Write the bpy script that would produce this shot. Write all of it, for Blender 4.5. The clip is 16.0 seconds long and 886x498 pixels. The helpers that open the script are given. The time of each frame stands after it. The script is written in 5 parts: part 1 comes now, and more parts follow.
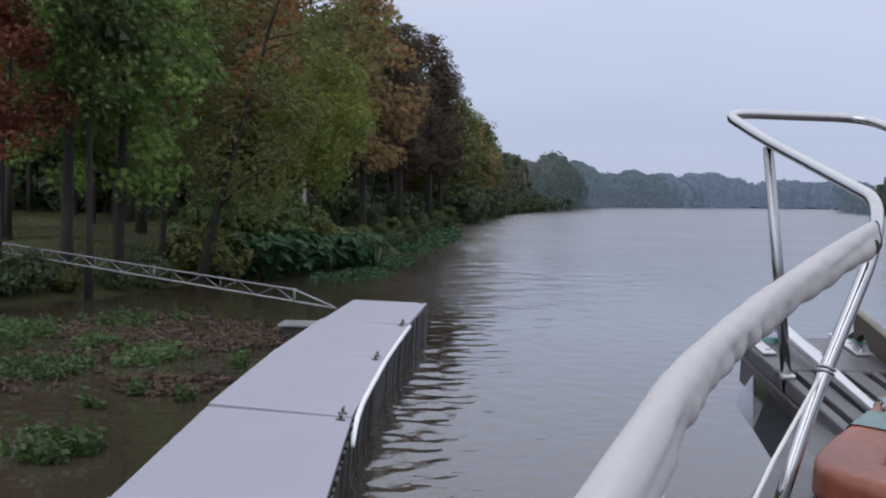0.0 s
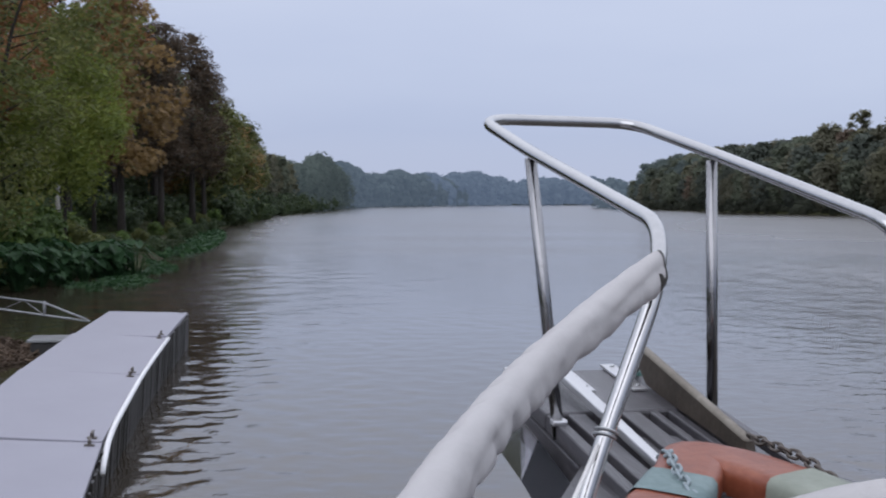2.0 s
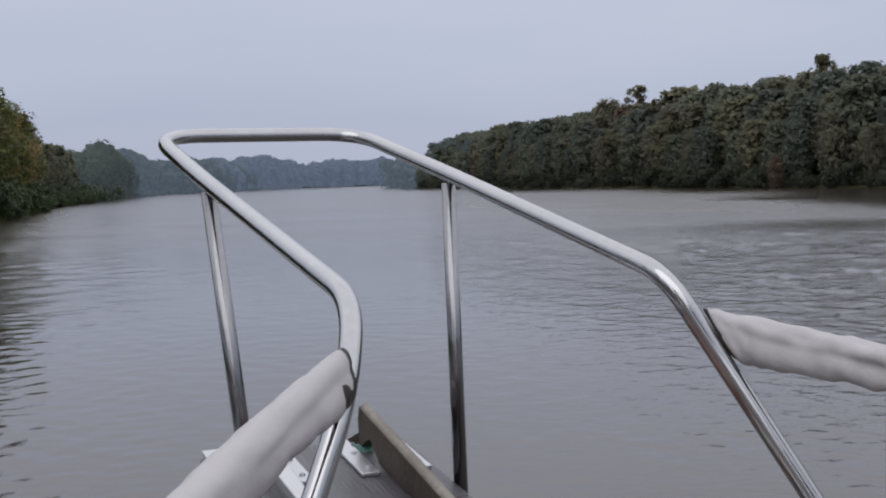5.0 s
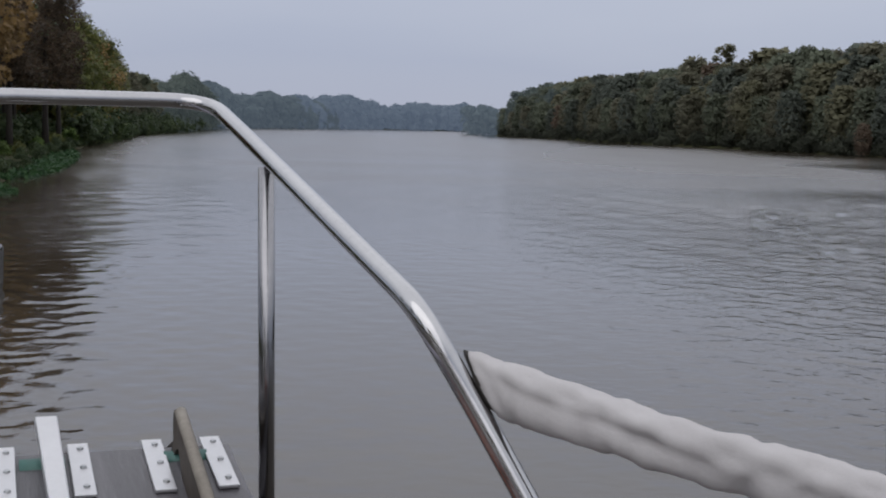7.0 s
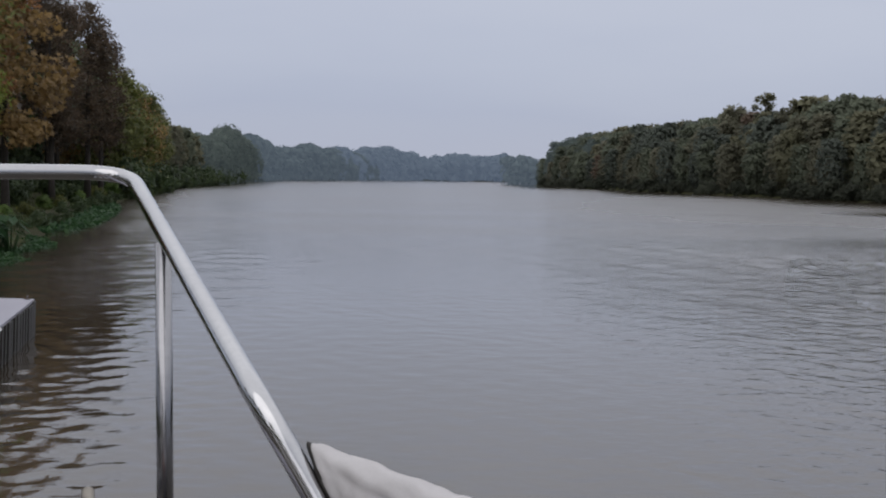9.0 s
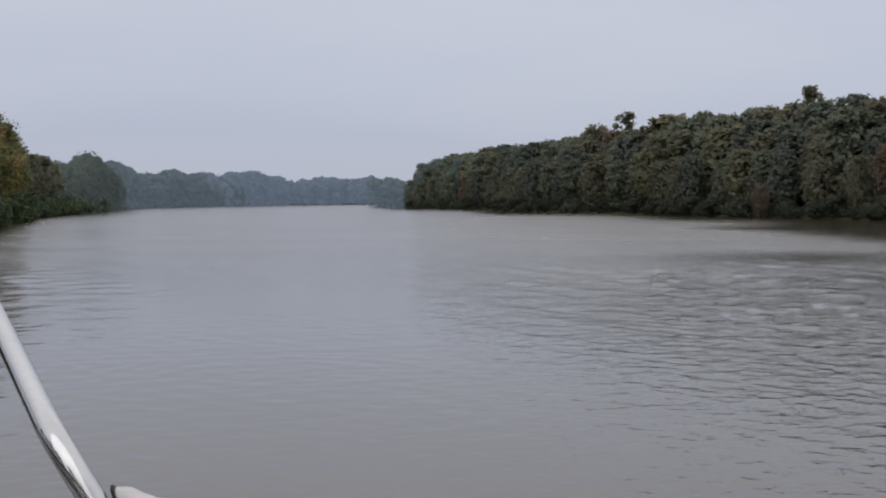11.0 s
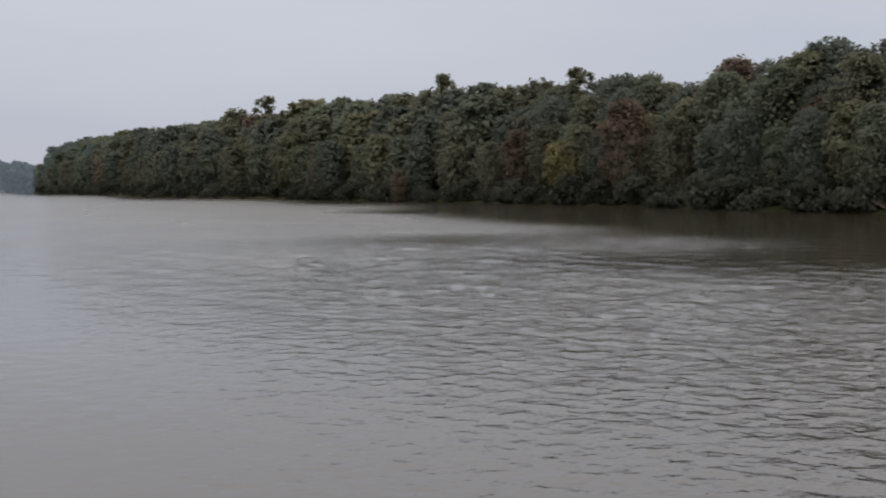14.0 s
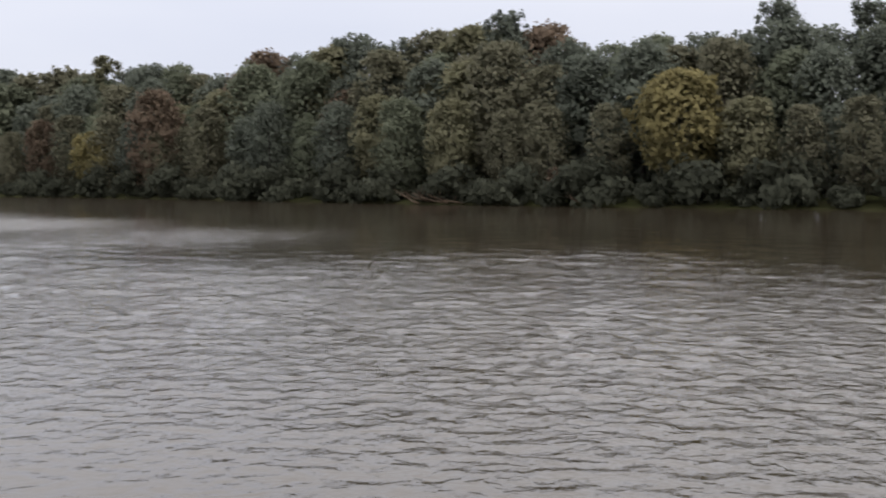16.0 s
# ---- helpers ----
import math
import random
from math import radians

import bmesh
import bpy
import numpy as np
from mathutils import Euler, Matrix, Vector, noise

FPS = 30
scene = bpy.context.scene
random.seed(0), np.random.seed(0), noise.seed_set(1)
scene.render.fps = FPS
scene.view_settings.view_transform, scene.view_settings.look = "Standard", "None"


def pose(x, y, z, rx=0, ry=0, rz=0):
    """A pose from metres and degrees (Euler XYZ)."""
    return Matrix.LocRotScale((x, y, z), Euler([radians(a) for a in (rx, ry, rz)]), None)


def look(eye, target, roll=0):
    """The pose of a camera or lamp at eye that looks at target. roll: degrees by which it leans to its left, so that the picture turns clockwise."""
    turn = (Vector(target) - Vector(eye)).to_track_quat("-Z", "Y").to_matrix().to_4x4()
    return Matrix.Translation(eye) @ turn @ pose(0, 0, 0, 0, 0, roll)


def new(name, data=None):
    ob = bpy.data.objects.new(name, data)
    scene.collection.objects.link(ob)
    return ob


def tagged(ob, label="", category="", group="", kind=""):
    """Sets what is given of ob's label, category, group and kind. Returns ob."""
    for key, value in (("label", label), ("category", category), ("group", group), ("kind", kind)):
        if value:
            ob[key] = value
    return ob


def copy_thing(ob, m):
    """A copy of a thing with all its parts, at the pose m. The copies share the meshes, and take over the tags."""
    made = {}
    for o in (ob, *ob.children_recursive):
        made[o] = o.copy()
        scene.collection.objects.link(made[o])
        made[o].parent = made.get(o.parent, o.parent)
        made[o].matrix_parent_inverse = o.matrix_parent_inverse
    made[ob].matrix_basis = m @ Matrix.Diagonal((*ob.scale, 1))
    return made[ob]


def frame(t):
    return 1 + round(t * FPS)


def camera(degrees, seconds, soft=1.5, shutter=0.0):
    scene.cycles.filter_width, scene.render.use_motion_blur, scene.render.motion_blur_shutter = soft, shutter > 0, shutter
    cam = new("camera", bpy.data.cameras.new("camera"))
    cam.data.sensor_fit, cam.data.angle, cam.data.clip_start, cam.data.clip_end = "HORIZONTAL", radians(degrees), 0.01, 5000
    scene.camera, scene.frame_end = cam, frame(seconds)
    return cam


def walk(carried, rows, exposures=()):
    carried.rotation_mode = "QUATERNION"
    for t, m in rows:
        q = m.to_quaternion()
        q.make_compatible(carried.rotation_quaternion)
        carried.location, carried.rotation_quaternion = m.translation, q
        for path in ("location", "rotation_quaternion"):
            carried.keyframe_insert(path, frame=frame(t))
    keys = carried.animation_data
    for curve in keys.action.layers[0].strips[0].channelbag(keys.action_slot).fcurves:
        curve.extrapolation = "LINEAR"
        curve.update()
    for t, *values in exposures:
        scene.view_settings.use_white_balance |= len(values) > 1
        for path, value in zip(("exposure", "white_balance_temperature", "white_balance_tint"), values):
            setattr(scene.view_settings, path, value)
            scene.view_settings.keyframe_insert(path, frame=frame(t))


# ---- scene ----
# Camera: seconds, place, yaw, pitch, roll
cam = camera(38.0, 16.0, soft=2.0, shutter=0.25)
ROWS = [
    (0, 0.908, -21.912, 2.390, 1.64, -2.28, -1.12),
    (0.5, 0.937, -21.800, 2.412, 0.24, -2.73, -1.39),
    (1, 0.967, -21.701, 2.418, -0.86, -2.59, -1.08),
    (1.5, 0.992, -21.582, 2.419, -4.42, -2.73, -1.92),
    (2, 0.995, -21.495, 2.431, -8.71, -2.14, -0.15),
    (2.5, 1.008, -21.432, 2.433, -12.00, -2.57, -0.02),
    (3, 1.043, -21.362, 2.450, -12.94, -2.94, 0.27),
    (3.5, 1.091, -21.282, 2.474, -12.67, -4.08, 0.52),
    (4, 1.145, -21.193, 2.483, -14.61, -4.26, 1.21),
    (4.5, 1.203, -21.087, 2.491, -15.85, -3.67, 1.35),
    (5, 1.262, -20.999, 2.515, -18.01, -3.08, 1.69),
    (7.5, 1.756, -20.844, 2.577, -13.19, -5.68, -2.09),
    (8, 1.802, -20.846, 2.587, -12.00, -4.52, -1.56),
    (10.5, 1.920, -20.824, 2.610, -16.34, -2.61, -0.01),
    (11, 1.927, -20.791, 2.597, -18.48, -2.17, 0.17),
    (11.5, 1.921, -20.749, 2.591, -20.68, -1.93, 0.40),
    (12, 1.908, -20.698, 2.587, -23.60, -2.15, 1.00),
    (12.5, 1.883, -20.624, 2.581, -26.25, -2.48, 0.78),
    (13, 1.903, -20.582, 2.589, -29.60, -3.06, 0.56),
    (13.5, 1.940, -20.546, 2.595, -30.85, -3.34, 1.17),
    (14, 1.984, -20.510, 2.600, -34.37, -2.92, 0.27),
    (14.5, 2.031, -20.470, 2.606, -37.47, -3.05, -0.69),
    (15, 2.077, -20.424, 2.607, -40.61, -3.72, 0.56),
    (15.5, 2.117, -20.366, 2.614, -49.16, -2.90, 0.32),
    (16, 2.152, -20.297, 2.619, -54.96, -3.43, 0.47),
]
# Exposure and white balance drift as the camera turns: seconds, stops, kelvin, tint
LIGHT = [(0, 0.18, 5950, 14), (0.5, 0.07, 5930, 14), (1.5, 0.1, 5900, 14), (3.5, 0.22, 6100, 15), (4, 0.0, 6150, 15), (5, -0.02, 6250, 14), (7.5, -0.12, 6300, 13), (8, -0.11, 6310, 13), (11, 0.03, 6500, 12), (12.5, -0.04, 6700, 10), (14.5, 0.16, 6800, 12), (15.5, 0.42, 6850, 13), (16, 0.6, 6800, 13)]
walk(cam, [(t, pose(x, y, z, 90 + pitch, roll, yaw)) for t, x, y, z, yaw, pitch, roll in ROWS], LIGHT)

# Overcast morning: a grey cloud layer over a clear-sky texture, and a weak, wide sun behind the cloud
world = bpy.data.worlds.new("overcast_sky")
scene.world = world
world.use_nodes = True
wn, wl = world.node_tree.nodes, world.node_tree.links
wn.clear()
w_out = wn.new("ShaderNodeOutputWorld")
w_bg = wn.new("ShaderNodeBackground")
w_sky = wn.new("ShaderNodeTexSky")
w_sky.sky_type, w_sky.sun_disc = "NISHITA", False
w_sky.sun_elevation, w_sky.sun_rotation = radians(35), radians(211)
w_scale = wn.new("ShaderNodeVectorMath")
w_scale.operation = "SCALE"
w_scale.inputs["Scale"].default_value = 0.09
w_mix = wn.new("ShaderNodeMix")
w_mix.data_type = "RGBA"
w_mix.inputs[0].default_value = 0.9
w_coord = wn.new("ShaderNodeTexCoord")
w_map = wn.new("ShaderNodeMapping")
w_map.inputs["Scale"].default_value = (1.2, 1.2, 5.0)
w_noise = wn.new("ShaderNodeTexNoise")
w_noise.inputs["Scale"].default_value, w_noise.inputs["Detail"].default_value = 1.6, 4
w_sep = wn.new("ShaderNodeSeparateXYZ")
w_tilt = wn.new("ShaderNodeMath")
w_tilt.operation = "MULTIPLY_ADD"
w_tilt.inputs[1].default_value = 0.2
w_ramp = wn.new("ShaderNodeValToRGB")
for k in range(3):
    w_ramp.color_ramp.elements.new(0.5)
for e, (p, c) in zip(w_ramp.color_ramp.elements, ((0.05, (0.47, 0.505, 0.60)), (0.14, (0.435, 0.475, 0.59)), (0.27, (0.555, 0.585, 0.665)), (0.42, (0.84, 0.86, 0.90)), (0.75, (1.28, 1.29, 1.31)))):
    e.position, e.color = p, (*c, 1)
wl.new(w_coord.outputs["Generated"], w_sep.inputs[0])
wl.new(w_noise.outputs["Fac"], w_tilt.inputs[0])
w_side, w_lift = wn.new("ShaderNodeMath"), wn.new("ShaderNodeMath")
w_side.operation, w_lift.operation = "MULTIPLY_ADD", "MULTIPLY"
w_side.inputs[1].default_value, w_side.inputs[2].default_value = 0.1, 1.05
wl.new(w_sep.outputs["X"], w_side.inputs[0])
wl.new(w_sep.outputs["Z"], w_lift.inputs[0])
wl.new(w_side.outputs[0], w_lift.inputs[1])
wl.new(w_lift.outputs[0], w_tilt.inputs[2])
wl.new(w_sky.outputs[0], w_scale.inputs[0])
wl.new(w_coord.outputs["Generated"], w_map.inputs[0])
wl.new(w_map.outputs[0], w_noise.inputs["Vector"])
wl.new(w_tilt.outputs[0], w_ramp.inputs[0])
wl.new(w_scale.outputs[0], w_mix.inputs[6])
wl.new(w_ramp.outputs[0], w_mix.inputs[7])
wl.new(w_mix.outputs[2], w_bg.inputs["Color"])
w_bg.inputs["Strength"].default_value = 1.0
wl.new(w_bg.outputs[0], w_out.inputs[0])

sun = new("sun", bpy.data.lights.new("sun", "SUN"))
sun.data.energy, sun.data.angle, sun.data.color = 1.0, radians(80), (1.0, 0.96, 0.9)
sun.matrix_world = look((0, 0, 50), (38, 62, 0))


# ---- materials ----
def material(name):
    m = bpy.data.materials.new(name)
    m.use_nodes = True
    return m, m.node_tree.nodes, m.node_tree.links, m.node_tree.nodes["Principled BSDF"]


def noise_node(n, scale, detail=5.0, rough=0.6, distort=0.0):
    k = n.new("ShaderNodeTexNoise")
    k.inputs["Scale"].default_value, k.inputs["Detail"].default_value = scale, detail
    k.inputs["Roughness"].default_value, k.inputs["Distortion"].default_value = rough, distort
    return k


def ramp_node(n, stops):
    k = n.new("ShaderNodeValToRGB")
    while len(k.color_ramp.elements) < len(stops):
        k.color_ramp.elements.new(0.5)
    for e, (p, c) in zip(k.color_ramp.elements, stops):
        e.position, e.color = p, (*c, 1)
    return k


def bump_node(n, l, height, strength, distance, bsdf, prior=None):
    k = n.new("ShaderNodeBump")
    k.inputs["Strength"].default_value, k.inputs["Distance"].default_value = strength, distance
    l.new(height, k.inputs["Height"])
    if prior:
        l.new(prior.outputs[0], k.inputs["Normal"])
    l.new(k.outputs[0], bsdf.inputs["Normal"])
    return k


def surface(name, stops, scale=3.0, fine=40.0, rough=0.6, metal=0.0, bump=0.3, depth=0.01, stretch=(1, 1, 1), spec=0.5):
    """Colour from a broad noise times a fine one, relief from the fine one."""
    m, n, l, b = material(name)
    co, mp = n.new("ShaderNodeTexCoord"), n.new("ShaderNodeMapping")
    mp.inputs["Scale"].default_value = stretch
    l.new(co.outputs["Object"], mp.inputs[0])
    broad, grain = noise_node(n, scale), noise_node(n, fine, 6)
    for k in (broad, grain):
        l.new(mp.outputs[0], k.inputs["Vector"])
    mix = n.new("ShaderNodeMath")
    mix.operation = "MULTIPLY_ADD"
    mix.inputs[1].default_value = 0.4
    l.new(grain.outputs["Fac"], mix.inputs[0])
    half = n.new("ShaderNodeMath")
    half.operation = "MULTIPLY"
    half.inputs[1].default_value = 0.6
    l.new(broad.outputs["Fac"], half.inputs[0])
    l.new(half.outputs[0], mix.inputs[2])
    r = ramp_node(n, stops)
    l.new(mix.outputs[0], r.inputs[0])
    l.new(r.outputs[0], b.inputs["Base Color"])
    b.inputs["Roughness"].default_value, b.inputs["Metallic"].default_value = rough, metal
    b.inputs["Specular IOR Level"].default_value = spec
    if bump:
        bump_node(n, l, grain.outputs["Fac"], bump, depth, b)
    return m


def foliage(name, dark, mid, light, spread=0.25, rough=0.55, spec=0.35, leaf_mix=0.4, thinness=0.42):
    """Leaves: each leaf its own shade, each tree its own tint; light passes through thinly."""
    m, n, l, b = material(name)
    geo, info = n.new("ShaderNodeNewGeometry"), n.new("ShaderNodeObjectInfo")
    co = n.new("ShaderNodeTexCoord")
    patch = noise_node(n, 0.7, 3)
    l.new(co.outputs["Object"], patch.inputs["Vector"])
    add = n.new("ShaderNodeMath")
    add.operation = "MULTIPLY_ADD"
    add.inputs[1].default_value = leaf_mix
    l.new(geo.outputs["Random Per Island"], add.inputs[0])
    p2 = n.new("ShaderNodeMath")
    p2.operation = "MULTIPLY_ADD"
    p2.inputs[1].default_value = 0.9
    p2.inputs[2].default_value = -0.2
    l.new(patch.outputs["Fac"], p2.inputs[0])
    l.new(p2.outputs[0], add.inputs[2])
    r = ramp_node(n, [(0.1, dark), (0.5, mid), (0.95, light)])
    l.new(add.outputs[0], r.inputs[0])
    hsv = n.new("ShaderNodeHueSaturation")
    tint = n.new("ShaderNodeMapRange")
    tint.inputs["To Min"].default_value, tint.inputs["To Max"].default_value = 1 - spread, 1 + spread
    l.new(info.outputs["Random"], tint.inputs["Value"])
    l.new(tint.outputs[0], hsv.inputs["Value"])
    l.new(r.outputs[0], hsv.inputs["Color"])
    l.new(hsv.outputs[0], b.inputs["Base Color"])
    b.inputs["Roughness"].default_value = rough
    b.inputs["Specular IOR Level"].default_value = spec
    thin, blend = n.new("ShaderNodeBsdfTranslucent"), n.new("ShaderNodeMixShader")
    blend.inputs[0].default_value = thinness
    l.new(hsv.outputs[0], thin.inputs["Color"])
    l.new(b.outputs[0], blend.inputs[1])
    l.new(thin.outputs[0], blend.inputs[2])
    l.new(blend.outputs[0], n["Material Output"].inputs["Surface"])
    return m


def haze_glow(m, colour, strength):
    """Painted haze as leaf glow, for distant backdrop woods 250 m off and more."""
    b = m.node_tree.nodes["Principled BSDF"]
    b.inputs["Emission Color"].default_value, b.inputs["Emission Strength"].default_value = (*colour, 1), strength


M_WATER, wn2, wl2, wb = material("muddy_river_water")
wco = wn2.new("ShaderNodeTexCoord")
ruffle = wn2.new("ShaderNodeAttribute")
ruffle.attribute_name = "ruffle"
wl2.new(ruffle.outputs["Fac"], wb.inputs["Roughness"])
wb.inputs["IOR"].default_value = 1.5
silt = noise_node(wn2, 0.05, 4)
wl2.new(wco.outputs["Object"], silt.inputs["Vector"])
siltr = ramp_node(wn2, [(0.3, (0.034, 0.027, 0.018)), (0.7, (0.045, 0.036, 0.026))])
wl2.new(silt.outputs["Fac"], siltr.inputs[0])
wl2.new(siltr.outputs[0], wb.inputs["Base Color"])


ripple, chop = noise_node(wn2, 7.0, 3, 0.5, 0.2), noise_node(wn2, 3.0, 3, 0.55, 0.5)
swell = noise_node(wn2, 1.3, 2, 0.5, 0.4)
for k in (ripple, chop, swell):
    wl2.new(wco.outputs["Object"], k.inputs["Vector"])
roll = noise_node(wn2, 0.55, 2, 0.5, 0.5)
wl2.new(wco.outputs["Object"], roll.inputs["Vector"])
roll_b = bump_node(wn2, wl2, roll.outputs["Fac"], 0.3, 0.05, wb)
swell_b = bump_node(wn2, wl2, swell.outputs["Fac"], 0.3, 0.07, wb, roll_b)
chop_b = bump_node(wn2, wl2, chop.outputs["Fac"], 0.3, 0.055, wb, swell_b)
ripple_b = bump_node(wn2, wl2, ripple.outputs["Fac"], 0.35, 0.02, wb, chop_b)
breeze = wn2.new("ShaderNodeAttribute")
breeze.attribute_name = "breeze"
for k in (roll_b, swell_b, chop_b, ripple_b):
    wl2.new(breeze.outputs["Fac"], k.inputs["Strength"])

M_GROUND = surface("grassy_bank_soil", [(0.3, (0.020, 0.016, 0.010)), (0.5, (0.034, 0.036, 0.014)), (0.7, (0.055, 0.063, 0.022))], 0.25, 6.0, 0.9, bump=0.8, depth=0.06, spec=0.12)
M_DECK = surface("grey_composite_dock_deck", [(0.25, (0.235, 0.23, 0.27)), (0.75, (0.285, 0.28, 0.325))], 0.9, 60, 0.55, bump=0.15, depth=0.003)
M_FASCIA = surface("dark_wet_dock_timber", [(0.25, (0.009, 0.008, 0.007)), (0.75, (0.042, 0.037, 0.031))], 2.0, 25, 0.6, bump=0.6, depth=0.01, stretch=(1, 1, 0.25))
M_FLOAT = surface("black_plastic_float", [(0.2, (0.012, 0.012, 0.013)), (0.8, (0.03, 0.03, 0.028))], 3, 30, 0.5)
M_BUMPER = surface("white_vinyl_bumper", [(0.2, (0.62, 0.62, 0.63)), (0.8, (0.8, 0.8, 0.8))], 3, 30, 0.45, bump=0.1)
M_GALV = surface("galvanised_steel", [(0.25, (0.33, 0.34, 0.35)), (0.75, (0.52, 0.53, 0.54))], 4, 50, 0.45, metal=0.8, bump=0.15, depth=0.002)
M_ALU = surface("dull_aluminium", [(0.25, (0.16, 0.165, 0.17)), (0.75, (0.27, 0.28, 0.29))], 3, 40, 0.5, metal=0.5, bump=0.1, depth=0.002)
M_STEEL = surface("polished_stainless_tube", [(0.2, (0.38, 0.38, 0.39)), (0.8, (0.50, 0.50, 0.50))], 6, 90, 0.09, metal=1.0, bump=0.03, depth=0.001)
# M_STEEL darkened: dark reflections on the posts put into the base colour
M_POST = surface("darkened_stainless_tube", [(0.2, (0.22, 0.22, 0.23)), (0.8, (0.31, 0.31, 0.32))], 6, 90, 0.2, metal=1.0, bump=0.03, depth=0.001)
M_MIRROR = surface("mirror_polished_stainless", [(0.2, (0.74, 0.74, 0.74)), (0.8, (0.82, 0.82, 0.82))], 6, 90, 0.07, metal=1.0, bump=0.05, depth=0.001)
M_PLATE = surface("brushed_stainless_plate", [(0.2, (0.5, 0.5, 0.51)), (0.8, (0.62, 0.62, 0.63))], 6, 120, 0.32, metal=0.85, bump=0.08, depth=0.001)
M_CLOTH = surface("white_canvas", [(0.25, (0.375, 0.362, 0.365)), (0.75, (0.44, 0.428, 0.428))], 5, 160, 0.85, bump=0.25, depth=0.002, spec=0.2)
creases = noise_node(M_CLOTH.node_tree.nodes, 8.0, 2, 0.45, 0.5)
cn, cl = M_CLOTH.node_tree.nodes, M_CLOTH.node_tree.links
cco = cn.new("ShaderNodeTexCoord")
cl.new(cco.outputs["Object"], creases.inputs["Vector"])
weave = [k for k in cn if k.type == "BUMP"][0]
fold = cn.new("ShaderNodeBump")
fold.inputs["Strength"].default_value, fold.inputs["Distance"].default_value = 0.45, 0.025
cl.new(creases.outputs["Fac"], fold.inputs["Height"])
cl.new(fold.outputs[0], weave.inputs["Normal"])
M_TEAK = surface("weathered_grey_teak", [(0.25, (0.018, 0.017, 0.019)), (0.5, (0.055, 0.052, 0.058)), (0.75, (0.13, 0.124, 0.134))], 9, 60, 0.33, bump=0.5, depth=0.004, stretch=(3.5, 0.22, 1))
M_RUSTY = surface("dirty_galvanised_anchor", [(0.25, (0.020, 0.015, 0.010)), (0.5, (0.045, 0.034, 0.024)), (0.75, (0.083, 0.066, 0.051))], 9, 60, 0.65, metal=0.15, bump=0.5, depth=0.004)
M_SCALE = surface("dull_scaled_zinc", [(0.25, (0.13, 0.115, 0.095)), (0.5, (0.22, 0.20, 0.17)), (0.75, (0.33, 0.31, 0.27))], 14, 90, 0.75, metal=0.1, bump=0.6, depth=0.004)
M_PALECHAIN = surface("pale_zinc_chain", [(0.2, (0.16, 0.20, 0.22)), (0.8, (0.38, 0.43, 0.45))], 30, 120, 0.5, metal=0.4, bump=0.3, depth=0.002)
M_CHAIN = surface("weathered_chain", [(0.2, (0.045, 0.036, 0.03)), (0.8, (0.17, 0.15, 0.135))], 30, 120, 0.55, metal=0.5, bump=0.3, depth=0.002)
M_ORANGE = surface("worn_orange_vinyl", [(0.3, (0.11, 0.03, 0.017)), (0.5, (0.19, 0.052, 0.026)), (0.72, (0.28, 0.095, 0.05))], 7, 70, 0.42, bump=0.25, depth=0.003)
M_BAND = surface("faded_teal_band", [(0.3, (0.07, 0.12, 0.125)), (0.7, (0.21, 0.27, 0.27))], 12, 60, 0.6, bump=0.3, depth=0.003)
M_BANDPALE = surface("faded_grey_green_band", [(0.2, (0.14, 0.16, 0.13)), (0.8, (0.28, 0.30, 0.25))], 12, 60, 0.6, bump=0.3, depth=0.003)
M_ROLLER = surface("green_rubber_roller", [(0.2, (0.02, 0.07, 0.06)), (0.8, (0.05, 0.14, 0.12))], 9, 50, 0.5)
M_HULL = surface("dark_hull_paint", [(0.2, (0.012, 0.016, 0.02)), (0.8, (0.025, 0.03, 0.036))], 2, 60, 0.25, bump=0.03, depth=0.002)
M_GRP = surface("off_white_fibreglass_deck", [(0.2, (0.58, 0.57, 0.54)), (0.8, (0.7, 0.69, 0.66))], 3, 60, 0.5, bump=0.2, depth=0.003)
M_ROPE = surface("white_rope", [(0.2, (0.55, 0.54, 0.52)), (0.8, (0.75, 0.74, 0.72))], 20, 200, 0.85, bump=0.5, depth=0.003)
M_BARK = surface("dark_wet_bark", [(0.2, (0.007, 0.006, 0.0045)), (0.5, (0.021, 0.017, 0.013)), (0.8, (0.06, 0.052, 0.042))], 2.0, 14, 0.9, bump=1.0, depth=0.03, stretch=(1, 1, 0.3))
M_PALEBARK = surface("pale_bark", [(0.2, (0.20, 0.19, 0.17)), (0.8, (0.46, 0.44, 0.40))], 2.0, 14, 0.85, bump=0.6, depth=0.02, stretch=(1, 1, 0.5))
M_DEBRIS = surface("floating_dead_stems", [(0.2, (0.022, 0.016, 0.010)), (0.5, (0.072, 0.048, 0.031)), (0.8, (0.178, 0.123, 0.081))], 1.5, 12, 0.9, bump=1.0, depth=0.05)

F_GREEN = foliage("green_leaves", (0.040, 0.07, 0.020), (0.110, 0.172, 0.043), (0.31, 0.40, 0.09))
F_BRIGHT = foliage("bright_green_leaves", (0.034, 0.062, 0.015), (0.115, 0.19, 0.040), (0.33, 0.45, 0.095))
F_OLIVE = foliage("olive_leaves", (0.063, 0.076, 0.024), (0.136, 0.152, 0.046), (0.287, 0.276, 0.078))
F_WILLOW = foliage("yellow_green_leaves", (0.082, 0.110, 0.024), (0.178, 0.216, 0.043), (0.324, 0.330, 0.072), 0.12)
F_RUST = foliage("rust_brown_leaves", (0.131, 0.067, 0.033), (0.287, 0.142, 0.061), (0.479, 0.250, 0.094))
F_RED = foliage("dark_red_leaves", (0.05, 0.016, 0.011), (0.125, 0.034, 0.018), (0.23, 0.075, 0.032))
